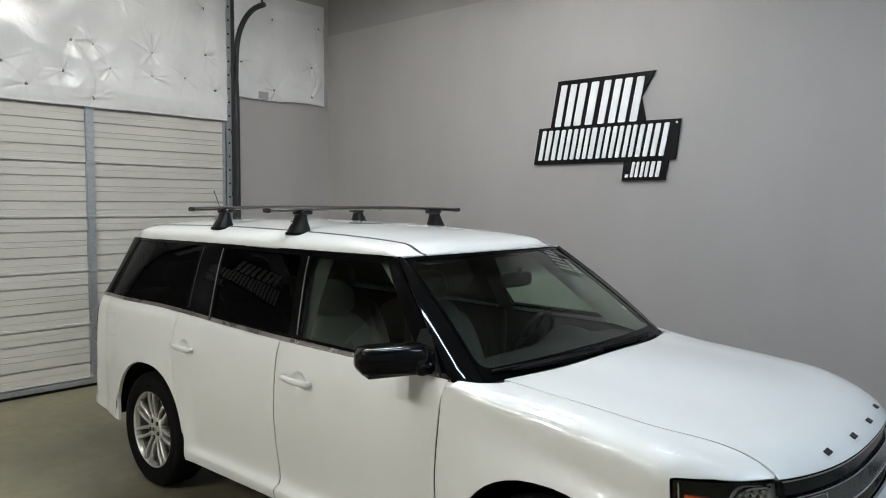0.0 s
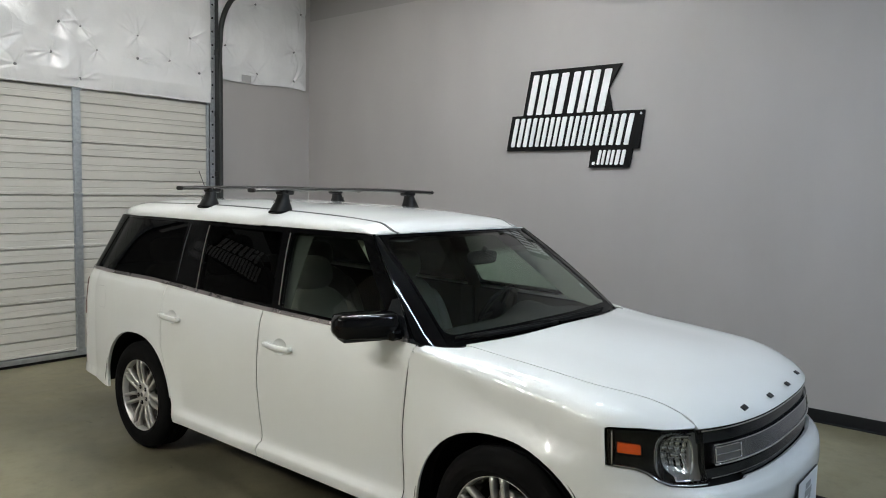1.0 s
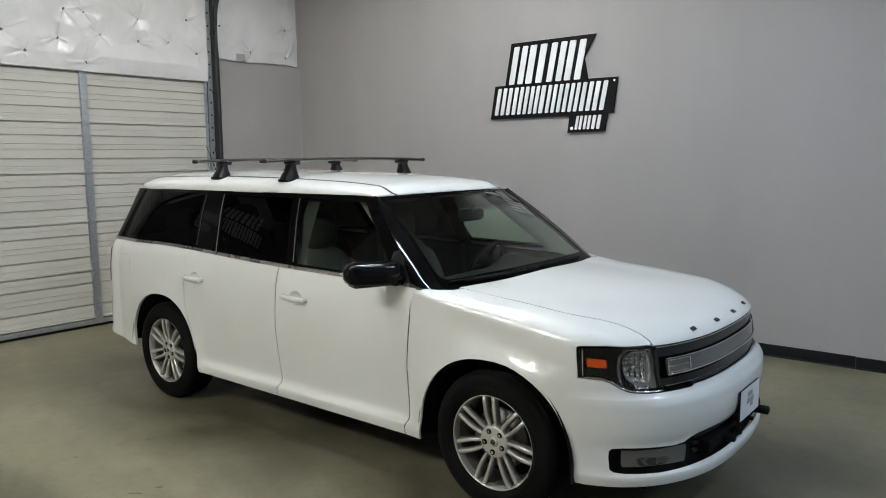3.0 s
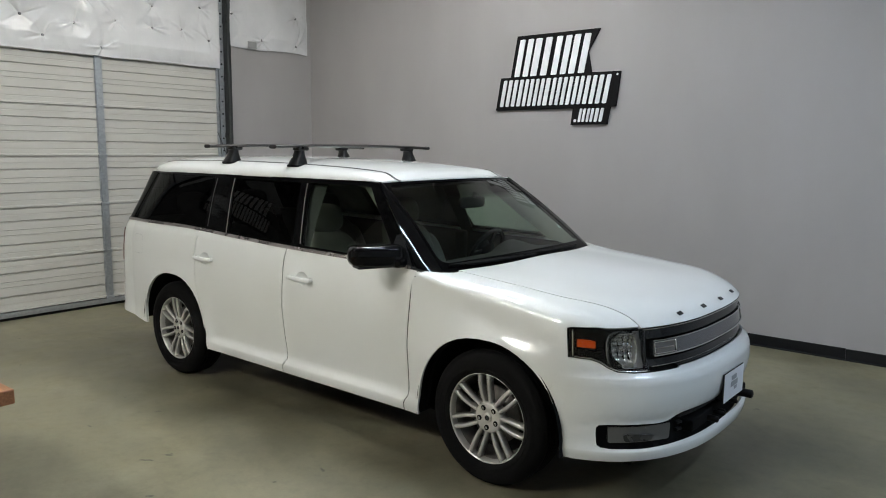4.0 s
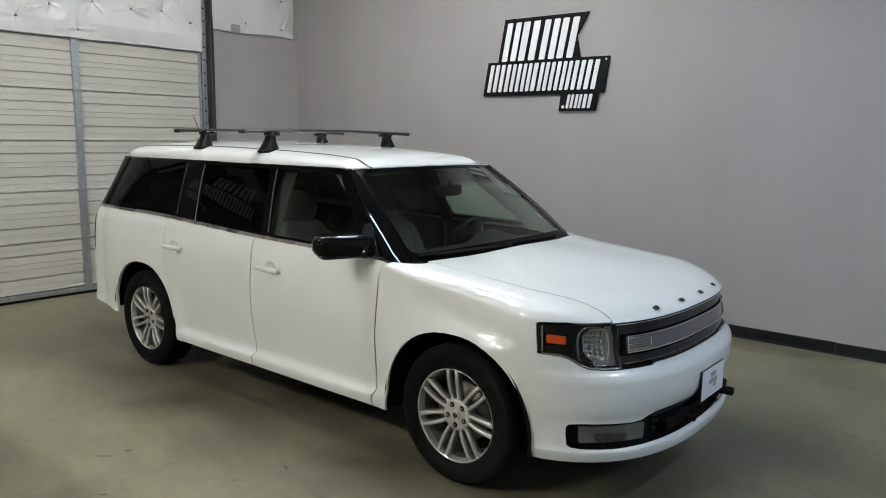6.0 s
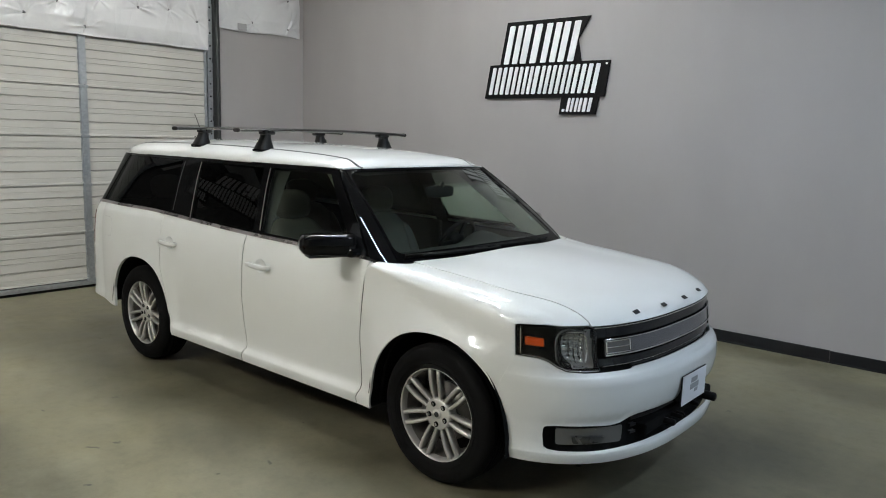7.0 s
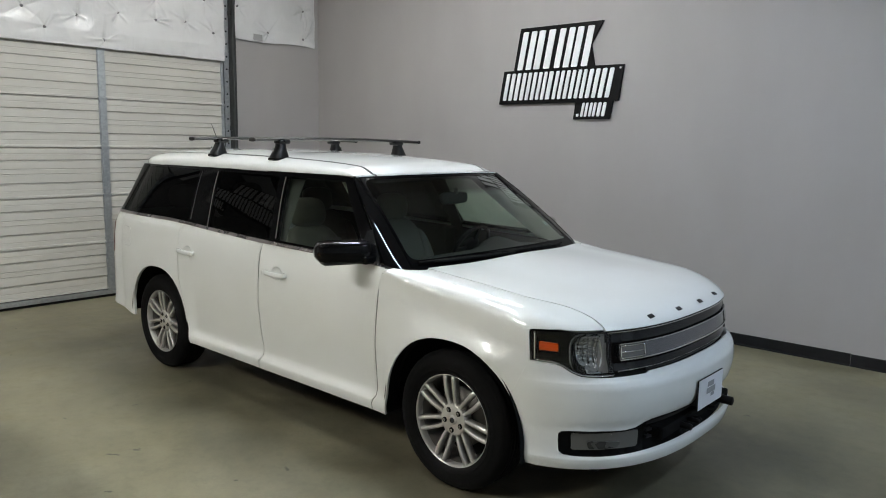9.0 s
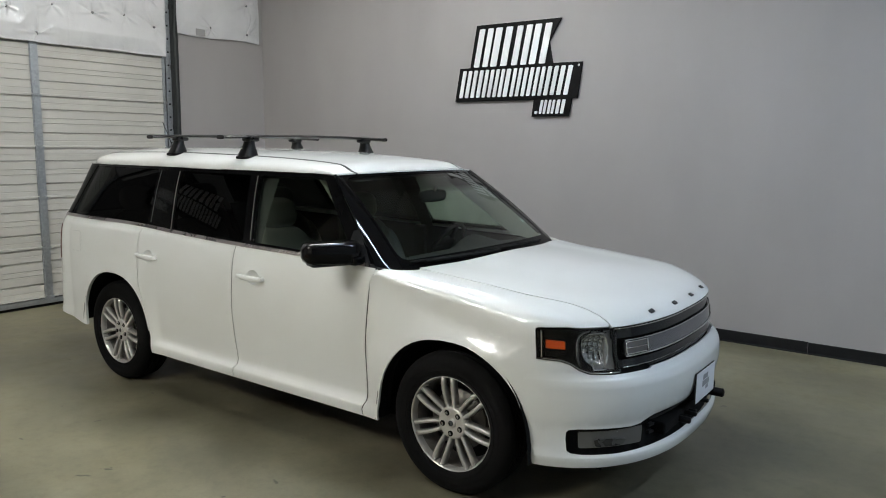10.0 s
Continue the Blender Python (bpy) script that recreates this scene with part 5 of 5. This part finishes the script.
for k in (-1, 1):
    # the pillar closes the corner between screen and side window
    def pillar(u, v, k=k):
        a = Vector(screen(k * 1.0, v)) + Vector((0.0, 0, 0.001))
        z = 1.118 + (1.570 - 1.118) * v
        x = 2.535 + (2.02 - 2.535) * v + 0.02 * math.sin(math.pi * v)
        b = Vector((x, k * body(x, z)[1], z))
        p = a.lerp(b, u)
        p += Vector((0.5, k * 0.8, 0.3)).normalized() * (0.006 * math.sin(math.pi * u))
        return tuple(p)
    part("front_pillar", sheet(pillar, [(0, -0.035), (1, 0.0), (1, 1), (0, 1)], 0.09, 0.004, (), 0.001, -k), BLACK_GLOSS, car, "gloss black front pillar")
    def trim_strip(u, v, k=k):
        a = Vector(screen(k * 0.990, v)) + Vector((-0.02, 0, -0.012))
        b = Vector((2.345 - 0.575 * v, k * (0.775 - 0.167 * v), 1.118 + 0.452 * v))
        return tuple(a.lerp(b, u))
    part("pillar_trim", sheet(trim_strip, [(0, -0.02), (1, 0.0), (1, 0.97), (0, 0.97)], 0.09, 0.0, (), 0, -k), PILLAR_TRIM, car, "grey inner pillar trim")
    sail = [(2.31, 1.135), (2.505, 1.125), (2.36, 1.29), (2.32, 1.28)]
    part("mirror_sail", sheet(side(k), sail, 0.03, 0.004, (), 0.004, 1 if k < 0 else -1), GRILLE_DARK, car, "matt black mirror sail")


def cowl(u, v):
    y = u
    a = Vector((edge_rear(y) + 0.005, y, hood_z(edge_rear(y), min(abs(y), 0.88)) - 0.012))
    b = Vector((glass_base(y) - 0.03, y, base_z(y) - 0.006))
    return tuple(a.lerp(b, v) + Vector((0, 0, -0.018 * math.sin(math.pi * v))))


part("cowl", sheet(cowl, [(-0.80, 0), (0.80, 0), (0.80, 1), (-0.80, 1)], 0.05, 0.0, (), 0, 1), BLACK_PLASTIC, car, "black plastic cowl")
for y0, y1 in ((0.52, -0.12), (-0.02, -0.66)):
    pts = []
    for t in steps(0, 1, 10):
        y = y0 + (y1 - y0) * t
        p = Vector(screen(y / 0.815, 0.01 + 0.03 * t))
        pts.append(p + Vector((0.02, 0, 0.018 - 0.006 * t)))
    wp = part("wiper", tube_along(pts, [0.013] + [0.009] * 8 + [0.006], 6), DARK, car, "black wiper arm")
    bl = [Vector(screen((y0 + 0.1 + (y1 - 0.1 - y0 - 0.1) * t) / 0.815, 0.03 + 0.025 * t)) + Vector((0.010, 0, 0.010)) for t in steps(0, 1, 10)]
    part("blade", tube_along(bl, 0.007, 6), DARK, wp)

# ---- door mirrors ----
for k in (-1, 1):
    mx = 2.36 if k < 0 else 2.29
    mir = part("door_mirror", box(mx, min(k * 0.915, k * 1.0), 1.115, mx + 0.1, max(k * 0.915, k * 1.0), 1.165, 0.015), BLACK_GLOSS, car, "gloss black door mirror", False)
    bm = bmesh.new()
    rings = []
    m = pose(2.33, -1.052, 1.183, 0, 0, -24) if k < 0 else pose(2.25, 1.03, 1.165, 0, 0, 30)
    for t in steps(-1, 1, 21):
        e = (1 - min(0.9995, abs(t)) ** 5.0) ** (1 / 5.0)
        ring = []
        for a in steps(0, 2 * math.pi, 25)[:-1]:
            c, sn = math.cos(a), math.sin(a)
            px = math.copysign(abs(c) ** 0.5, c)
            pz = math.copysign(abs(sn) ** 0.42, sn)
            d = 0.082 if c > 0 else 0.05
            taper = 1 - 0.10 * t
            ring.append(bm.verts.new(m @ Vector((px * d * e, k * t * 0.158, pz * 0.063 * (0.6 + 0.4 * e) * taper * (e ** 0.4) + 0.006 * t))))
        rings.append(ring)
    for p, q in zip(rings, rings[1:]):
        for j in range(24):
            bm.faces.new((p[j], p[(j + 1) % 24], q[(j + 1) % 24], q[j]))
    bm.faces.new(rings[0])
    bm.faces.new(rings[-1])
    part("mirror_cap", bm, BLACK_GLOSS, mir, "gloss black mirror cap")
    part("mirror_base_strip", box(-0.045, -0.12, -0.0655, 0.06, 0.12, -0.050, 0.006, m), BLACK_PLASTIC, mir, "matt black lower mirror shell", False)
    part("mirror_glass", box(-0.054, -0.11, -0.045, -0.050, 0.11, 0.05, 0.001, m), CHROME, mir, "mirror glass", False)

# ---- wheels ----
def tyre_mesh():
    prof = [(0.236, 0.088), (0.243, 0.100), (0.262, 0.112), (0.295, 0.118), (0.325, 0.114), (0.346, 0.104), (0.357, 0.092), (0.3645, 0.078)]
    tread = []
    for h in (0.062, 0.036, 0.012, -0.012, -0.036, -0.062):
        tread += [(0.367, h + 0.009), (0.367, h - 0.007), (0.359, h - 0.0075), (0.359, h - 0.0145)]
    prof += tread + [(0.3645, -0.078), (0.346, -0.104), (0.30, -0.116), (0.25, -0.105), (0.236, -0.088)]
    return lathe(prof, 72)


def build_wheel(x, s, steer=0.0):
    """A wheel under the car; its outer face points along s in y."""
    top = new("wheel")
    top.parent = car
    top.matrix_basis = pose(x, s * 0.815, 0.362, 0, 0, (0 if s < 0 else 180) + steer)
    tagged(top, "silver alloy wheel with seven twin spokes and a black tyre")
    ty = part("tyre", tyre_mesh(), RUBBER, top, "black road tyre")
    for r in (0.300, 0.272):
        part("tyre_ridge", lathe([(r - 0.003, 0.112), (r, 0.1205 if r > 0.29 else 0.1185), (r + 0.003, 0.112)], 72), RUBBER, ty)
    rim = part("rim", lathe([(0.246, 0.096), (0.244, 0.101), (0.241, 0.101), (0.238, 0.095), (0.234, 0.082), (0.230, 0.062)], 72), ALLOY, top, "silver alloy rim")
    part("barrel", lathe([(0.2302, 0.063), (0.221, 0.04), (0.214, -0.03), (0.222, -0.09), (0.24, -0.1)], 72), BARREL, rim, "dull inner barrel")
    # twin spokes
    bm = bmesh.new()
    for k in range(7):
        a0 = 2 * math.pi * k / 7 + math.radians(96)
        for e in (-1, 1):
            a_in, a_out = a0 + e * 0.235, a0 + e * 0.112
            pts = []
            for t in steps(0, 1, 7):
                r = 0.074 + t * 0.165
                a = a_in + (a_out - a_in) * t
                dep = 0.078 + 0.014 * math.sin(t * 2.2) + 0.004 * t
                pts.append((r, a, dep, 0.0092 + 0.0022 * t ** 2))
            rings = []
            for r, a, dep, hw in pts:
                c = Vector((r * math.cos(a), 0, r * math.sin(a)))
                tan = Vector((-math.sin(a), 0, math.cos(a)))
                ring = [c + tan * (hw + 0.004) + Vector((0, -(dep - 0.034), 0)), c + tan * hw + Vector((0, -(dep - 0.006), 0)), c + tan * (hw * 0.8) + Vector((0, -dep, 0)),
                        c - tan * (hw * 0.8) + Vector((0, -dep, 0)), c - tan * hw + Vector((0, -(dep - 0.006), 0)), c - tan * (hw + 0.004) + Vector((0, -(dep - 0.034), 0))]
                rings.append([bm.verts.new(v) for v in ring])
            for p, q in zip(rings, rings[1:]):
                for j in range(6):
                    bm.faces.new((p[j], p[(j + 1) % 6], q[(j + 1) % 6], q[j]))
            bm.faces.new(rings[0])
            bm.faces.new(rings[-1])
    part("spokes", bm, ALLOY, top, "seven pairs of silver spokes")
    hub = part("hub", lathe([(0.0, 0.080), (0.040, 0.080), (0.074, 0.083), (0.082, 0.079), (0.087, 0.064), (0.088, 0.03)], 40), ALLOY, top, "silver hub face")
    part("centre_cap", lathe([(0.0, 0.089), (0.020, 0.088), (0.026, 0.084), (0.027, 0.079)], 28), ALLOY, hub, "plain round centre cap")
    part("cap_mark", lathe([(0.0, 0.0905), (0.014, 0.0898), (0.015, 0.088)], 20), BADGE, hub, "plain dark oval mark")
    for k in range(5):
        a = 2 * math.pi * k / 5 + 0.84
        m = Matrix.Translation((0.056 * math.cos(a), 0, 0.056 * math.sin(a)))
        part("nut_recess", lathe([(0.0, 0.0842), (0.0142, 0.0842), (0.0148, 0.081)], 16, False, m), DARK, hub)
        part("wheel_nut", lathe([(0.0, 0.092), (0.006, 0.0915), (0.0085, 0.088), (0.009, 0.08)], 6, False, m), CHROME, hub, "chrome wheel nut", False)
    part("brake_disc", lathe([(0.05, 0.012), (0.155, 0.012), (0.157, 0.0), (0.157, -0.012), (0.05, -0.012)], 48), BRAKE, top, "grey brake disc")
    part("caliper", box(-0.16, -0.03, -0.06, -0.10, 0.04, 0.06, 0.012), BRAKE, top, "", False)
    part("wheel_back", lathe([(0.0, -0.04), (0.214, -0.04)], 40), DARK, top)
    return top


for x in (3.013, 0.0):
    for s in (-1, 1):
        build_wheel(x, s)

# ---- floor pan and cabin ----
part("floor_pan", box(0.50, -0.72, 0.225, 2.54, 0.72, 0.33, 0.02), DARK, car)
part("rear_floor", box(-0.95, -0.50, 0.25, 0.52, 0.50, 0.62, 0.03), DARK, car)
part("engine_block", box(2.55, -0.48, 0.25, 3.7, 0.48, 0.80, 0.05), DARK, car)
part("cargo_wall", box(-0.90, -0.74, 0.62, 0.5, 0.74, 0.66, 0.02), TRIM, car)
part("exhaust", tube_along([(-0.9, -0.35, 0.27), (0.3, -0.35, 0.24), (2.2, -0.1, 0.22)], 0.03, 8), BRAKE, car)
for k in (-1, 1):
    def lining(q, z, k=k):
        x, y = body(q, z)
        return (x, k * (y - 0.055), z)
    dt = part("door_lining", sheet(lining, [(0.5, 0.34), (2.45, 0.34), (2.5, 1.08), (0.5, 1.13)], 0.08, 0.0), TRIM, car, "beige and dark door lining")
    part("lining_panel", sheet(lining, rounded([(1.45, 0.72), (2.35, 0.72), (2.30, 1.05), (1.45, 1.08)], 0.04), 0.08, 0.0, (), 0.004 * k, -1), BEIGE, dt, "beige door panel")
    part("lining_panel", sheet(lining, rounded([(0.55, 0.72), (1.33, 0.72), (1.33, 1.08), (0.55, 1.10)], 0.04), 0.08, 0.0, (), 0.004 * k, -1), BEIGE, dt, "beige door panel")
    part("upper_pillar_trim", sheet(lining, [(1.44, 1.10), (1.56, 1.10), (1.52, 1.53), (1.36, 1.53)], 0.08, 0.0), PILLAR_DIM, car, "grey inner pillar trim")
    part("centre_pillar", box(1.42, min(k * 0.80, k * 0.84), 0.35, 1.54, max(k * 0.80, k * 0.84), 1.12, 0.02), TRIM, car, "", False)


def dash(y, t):
    prof = [(2.60, 1.085), (2.45, 1.095), (2.30, 1.085), (2.20, 1.05), (2.13, 0.98), (2.12, 0.90), (2.17, 0.78), (2.25, 0.60), (2.30, 0.40)]
    i = min(len(prof) - 2, int(t * (len(prof) - 1)))
    f = t * (len(prof) - 1) - i
    x = prof[i][0] * (1 - f) + prof[i + 1][0] * f
    z = prof[i][1] * (1 - f) + prof[i + 1][1] * f
    hood = math.exp(-(((y - 0.40) / 0.16) ** 2)) * math.exp(-(((t - 0.32) / 0.14) ** 2))
    return (x - 0.02 * hood + 0.10 * (1 - (y / 0.85) ** 2) * (1 - t) * 0.3, y, z + 0.075 * hood - 0.02 * (y / 0.85) ** 2)


part("dashboard", grid_surface(dash, steps(-0.86, 0.86, 36), steps(0, 1, 34)), DASH, car, "dark dashboard with a raised dial hood")
part("console", box(1.50, -0.13, 0.35, 2.22, 0.13, 0.70, 0.03), TRIM, car, "", False)

# steering wheel
sw = new("steering_wheel")
sw.parent = car
sw.matrix_basis = pose(2.06, 0.38, 1.05, 0, -62, 0)
tagged(sw, "dark leather steering wheel")
part("rim", tube_along([(0.168 * math.cos(a), 0.168 * math.sin(a), 0) for a in steps(0, 2 * math.pi, 41)], 0.0145, 8, False), DASH, sw)
part("hub", lathe([(0.0, 0.03), (0.06, 0.02), (0.075, 0.0), (0.06, -0.03)], 20, False, pose(0, 0, 0, 90)), DASH, sw)
for a in (0, 180, 265):
    part("spoke", box(0.05, -0.018, -0.012, 0.165, 0.018, 0.004, 0.005, pose(0, 0, 0, 0, 0, a)), DASH, sw, "", False)


def super_box(cx, cy, cz, rx, ry, rz, p=3.2, lean=0.0):
    """A rounded, padded block."""
    bm = bmesh.new()
    nu, nv = 22, 12
    rings = []
    for i in range(nv + 1):
        b = -math.pi / 2 + math.pi * i / nv
        ring = []
        for j in range(nu):
            a = 2 * math.pi * j / nu
            pw = lambda v: math.copysign(abs(v) ** (2 / p), v)
            x, y, z = pw(math.cos(b)) * pw(math.cos(a)), pw(math.cos(b)) * pw(math.sin(a)), pw(math.sin(b))
            ring.append(bm.verts.new((cx + rx * x + lean * rz * z, cy + ry * y, cz + rz * z)))
        rings.append(ring)
    for p0, p1 in zip(rings, rings[1:]):
        for j in range(nu):
            bm.faces.new((p0[j], p0[(j + 1) % nu], p1[(j + 1) % nu], p1[j]))
    bmesh.ops.remove_doubles(bm, verts=bm.verts[:], dist=1e-5)
    return bm


def car_seat(x, y, wide=0.26):
    st = new("car_seat")
    st.parent = car
    st.matrix_basis = pose(x, y, -0.075)
    tagged(st, "beige leather seat with side bolsters")
    part("cushion", super_box(0.22, 0, 0.60, 0.27, wide, 0.10), BEIGE, st)
    part("seat_base", box(0.0, -wide * 0.8, 0.41, 0.42, wide * 0.8, 0.52, 0.03), TRIM, st, "", False)
    part("backrest", super_box(-0.08, 0, 0.92, 0.085, wide * 0.93, 0.35, 3.2, -0.42), BEIGE, st)
    for k in (-1, 1):
        part("bolster", super_box(-0.045, k * wide * 0.82, 0.90, 0.08, 0.055, 0.27, 2.6, -0.42), BEIGE, st)
        part("headrest_post", tube_along([(-0.22, k * 0.06, 1.2), (-0.245, k * 0.06, 1.33)], 0.007, 6), CHROME, st)
    part("headrest", super_box(-0.235, 0, 1.355, 0.065, 0.15, 0.105, 2.8, -0.15), BEIGE, st)
    return st


for y in (-0.42, 0.42):
    car_seat(1.44, y)
    car_seat(0.50, y, 0.30)
for y in (-0.32, 0.32):
    car_seat(-0.42, y, 0.28)

rv = part("rear_view_mirror", super_box(2.175, 0.045, 1.42, 0.022, 0.135, 0.04, 4.0), DASH, car, "dark rear-view mirror")
part("mirror_stem", tube_along([(2.18, 0.045, 1.445), (2.19, 0.045, 1.465), (2.20, 0.045, 1.485)], 0.014, 6), TRIM, rv)

# ---- antenna ----
ant = part("antenna", tube_along([(-0.62, 0.02, 1.69), (-0.63, 0.02, 1.72)], [0.022, 0.010], 10), BLACK_PLASTIC, car, "short black whip antenna")
part("whip", tube_along([(-0.63, 0.02, 1.715), (-0.70, 0.02, 1.83), (-0.76, 0.02, 1.92)], 0.003, 6), BLACK_PLASTIC, ant)

# ---- roof bars ----
def roof_bar(x):
    top = thing("roof_bar", CAR_X + x, CAR_Y, 0, "black aero roof bar on clamped feet", "roof bar", "roof bars on the car")
    sect = []
    for a in steps(0, 2 * math.pi, 21)[:-1]:
        c, sn = math.cos(a), math.sin(a)
        sect.append((0.037 * c, 0.0125 * sn * (1.0 if c < 0.2 else 1.0 - 0.55 * (c - 0.2))))
    bm = bmesh.new()
    rings = []
    for y in [-0.795] + steps(-0.78, 0.78, 25) + [0.795]:
        sc = 0.9 if abs(y) > 0.79 else 1.0
        bow = 0.012 * (1 - (y / 0.8) ** 2) - 0.006
        rings.append([bm.verts.new((px * sc, y, 1.79 + bow + pz * sc)) for px, pz in sect])
    for p, q in zip(rings, rings[1:]):
        for j in range(20):
            bm.faces.new((p[j], p[(j + 1) % 20], q[(j + 1) % 20], q[j]))
    bm.faces.new(rings[0])
    bm.faces.new(rings[-1])
    part("bar", bm, BAR_BLACK, top, "black aero crossbar")
    for k in (-1, 1):
        part("end_cap", super_box(0, k * 0.797, 1.784, 0.038, 0.008, 0.014, 3), BLACK_PLASTIC, top, "rubber end cap")
        zr = roof(x, RA(k * 0.585))[2]
        zo = zr
        # the tower: broad at the roof, drawn in below the bar
        bm = bmesh.new()
        rings = []
        for t in steps(0, 1, 9):
            z = (zr - 0.012) + t * (1.775 - zr + 0.012)
            w = 0.062 - 0.036 * smooth01(t * 1.2) + 0.006 * smooth01((t - 0.8) / 0.2)
            d = 0.062 - 0.028 * t
            cy = k * (0.585 - 0.02 * t)
            ring = []
            for a in steps(0, 2 * math.pi, 21)[:-1]:
                c, sn = math.cos(a), math.sin(a)
                ring.append(bm.verts.new((d * math.copysign(abs(c) ** 0.6, c), cy + w * math.copysign(abs(sn) ** 0.6, sn), z)))
            rings.append(ring)
        for p, q in zip(rings, rings[1:]):
            for j in range(20):
                bm.faces.new((p[j], p[(j + 1) % 20], q[(j + 1) % 20], q[j]))
        bm.faces.new(rings[0])
        bm.faces.new(rings[-1])
        foot = part("foot", bm, FOOT_BLACK, top, "black plastic foot")
        part("clamp_head", super_box(0, k * 0.555, 1.772, 0.042, 0.052, 0.016, 4), FOOT_BLACK, top, "clamp below the bar")
        part("foot_pad", super_box(0, k * 0.580, zr - 0.008, 0.068, 0.066, 0.012, 4), RUBBER, foot, "rubber pad")
        part("lock", lathe([(0.0, 0.004), (0.009, 0.004), (0.010, 0.0)], 14, False, pose(0, k * 0.634, (zr + 1.79) / 2 - 0.01, 0, 0, 0 if k < 0 else 180)), CHROME, foot, "small key lock")
    return top


roof_bar(1.11)
roof_bar(0.33)
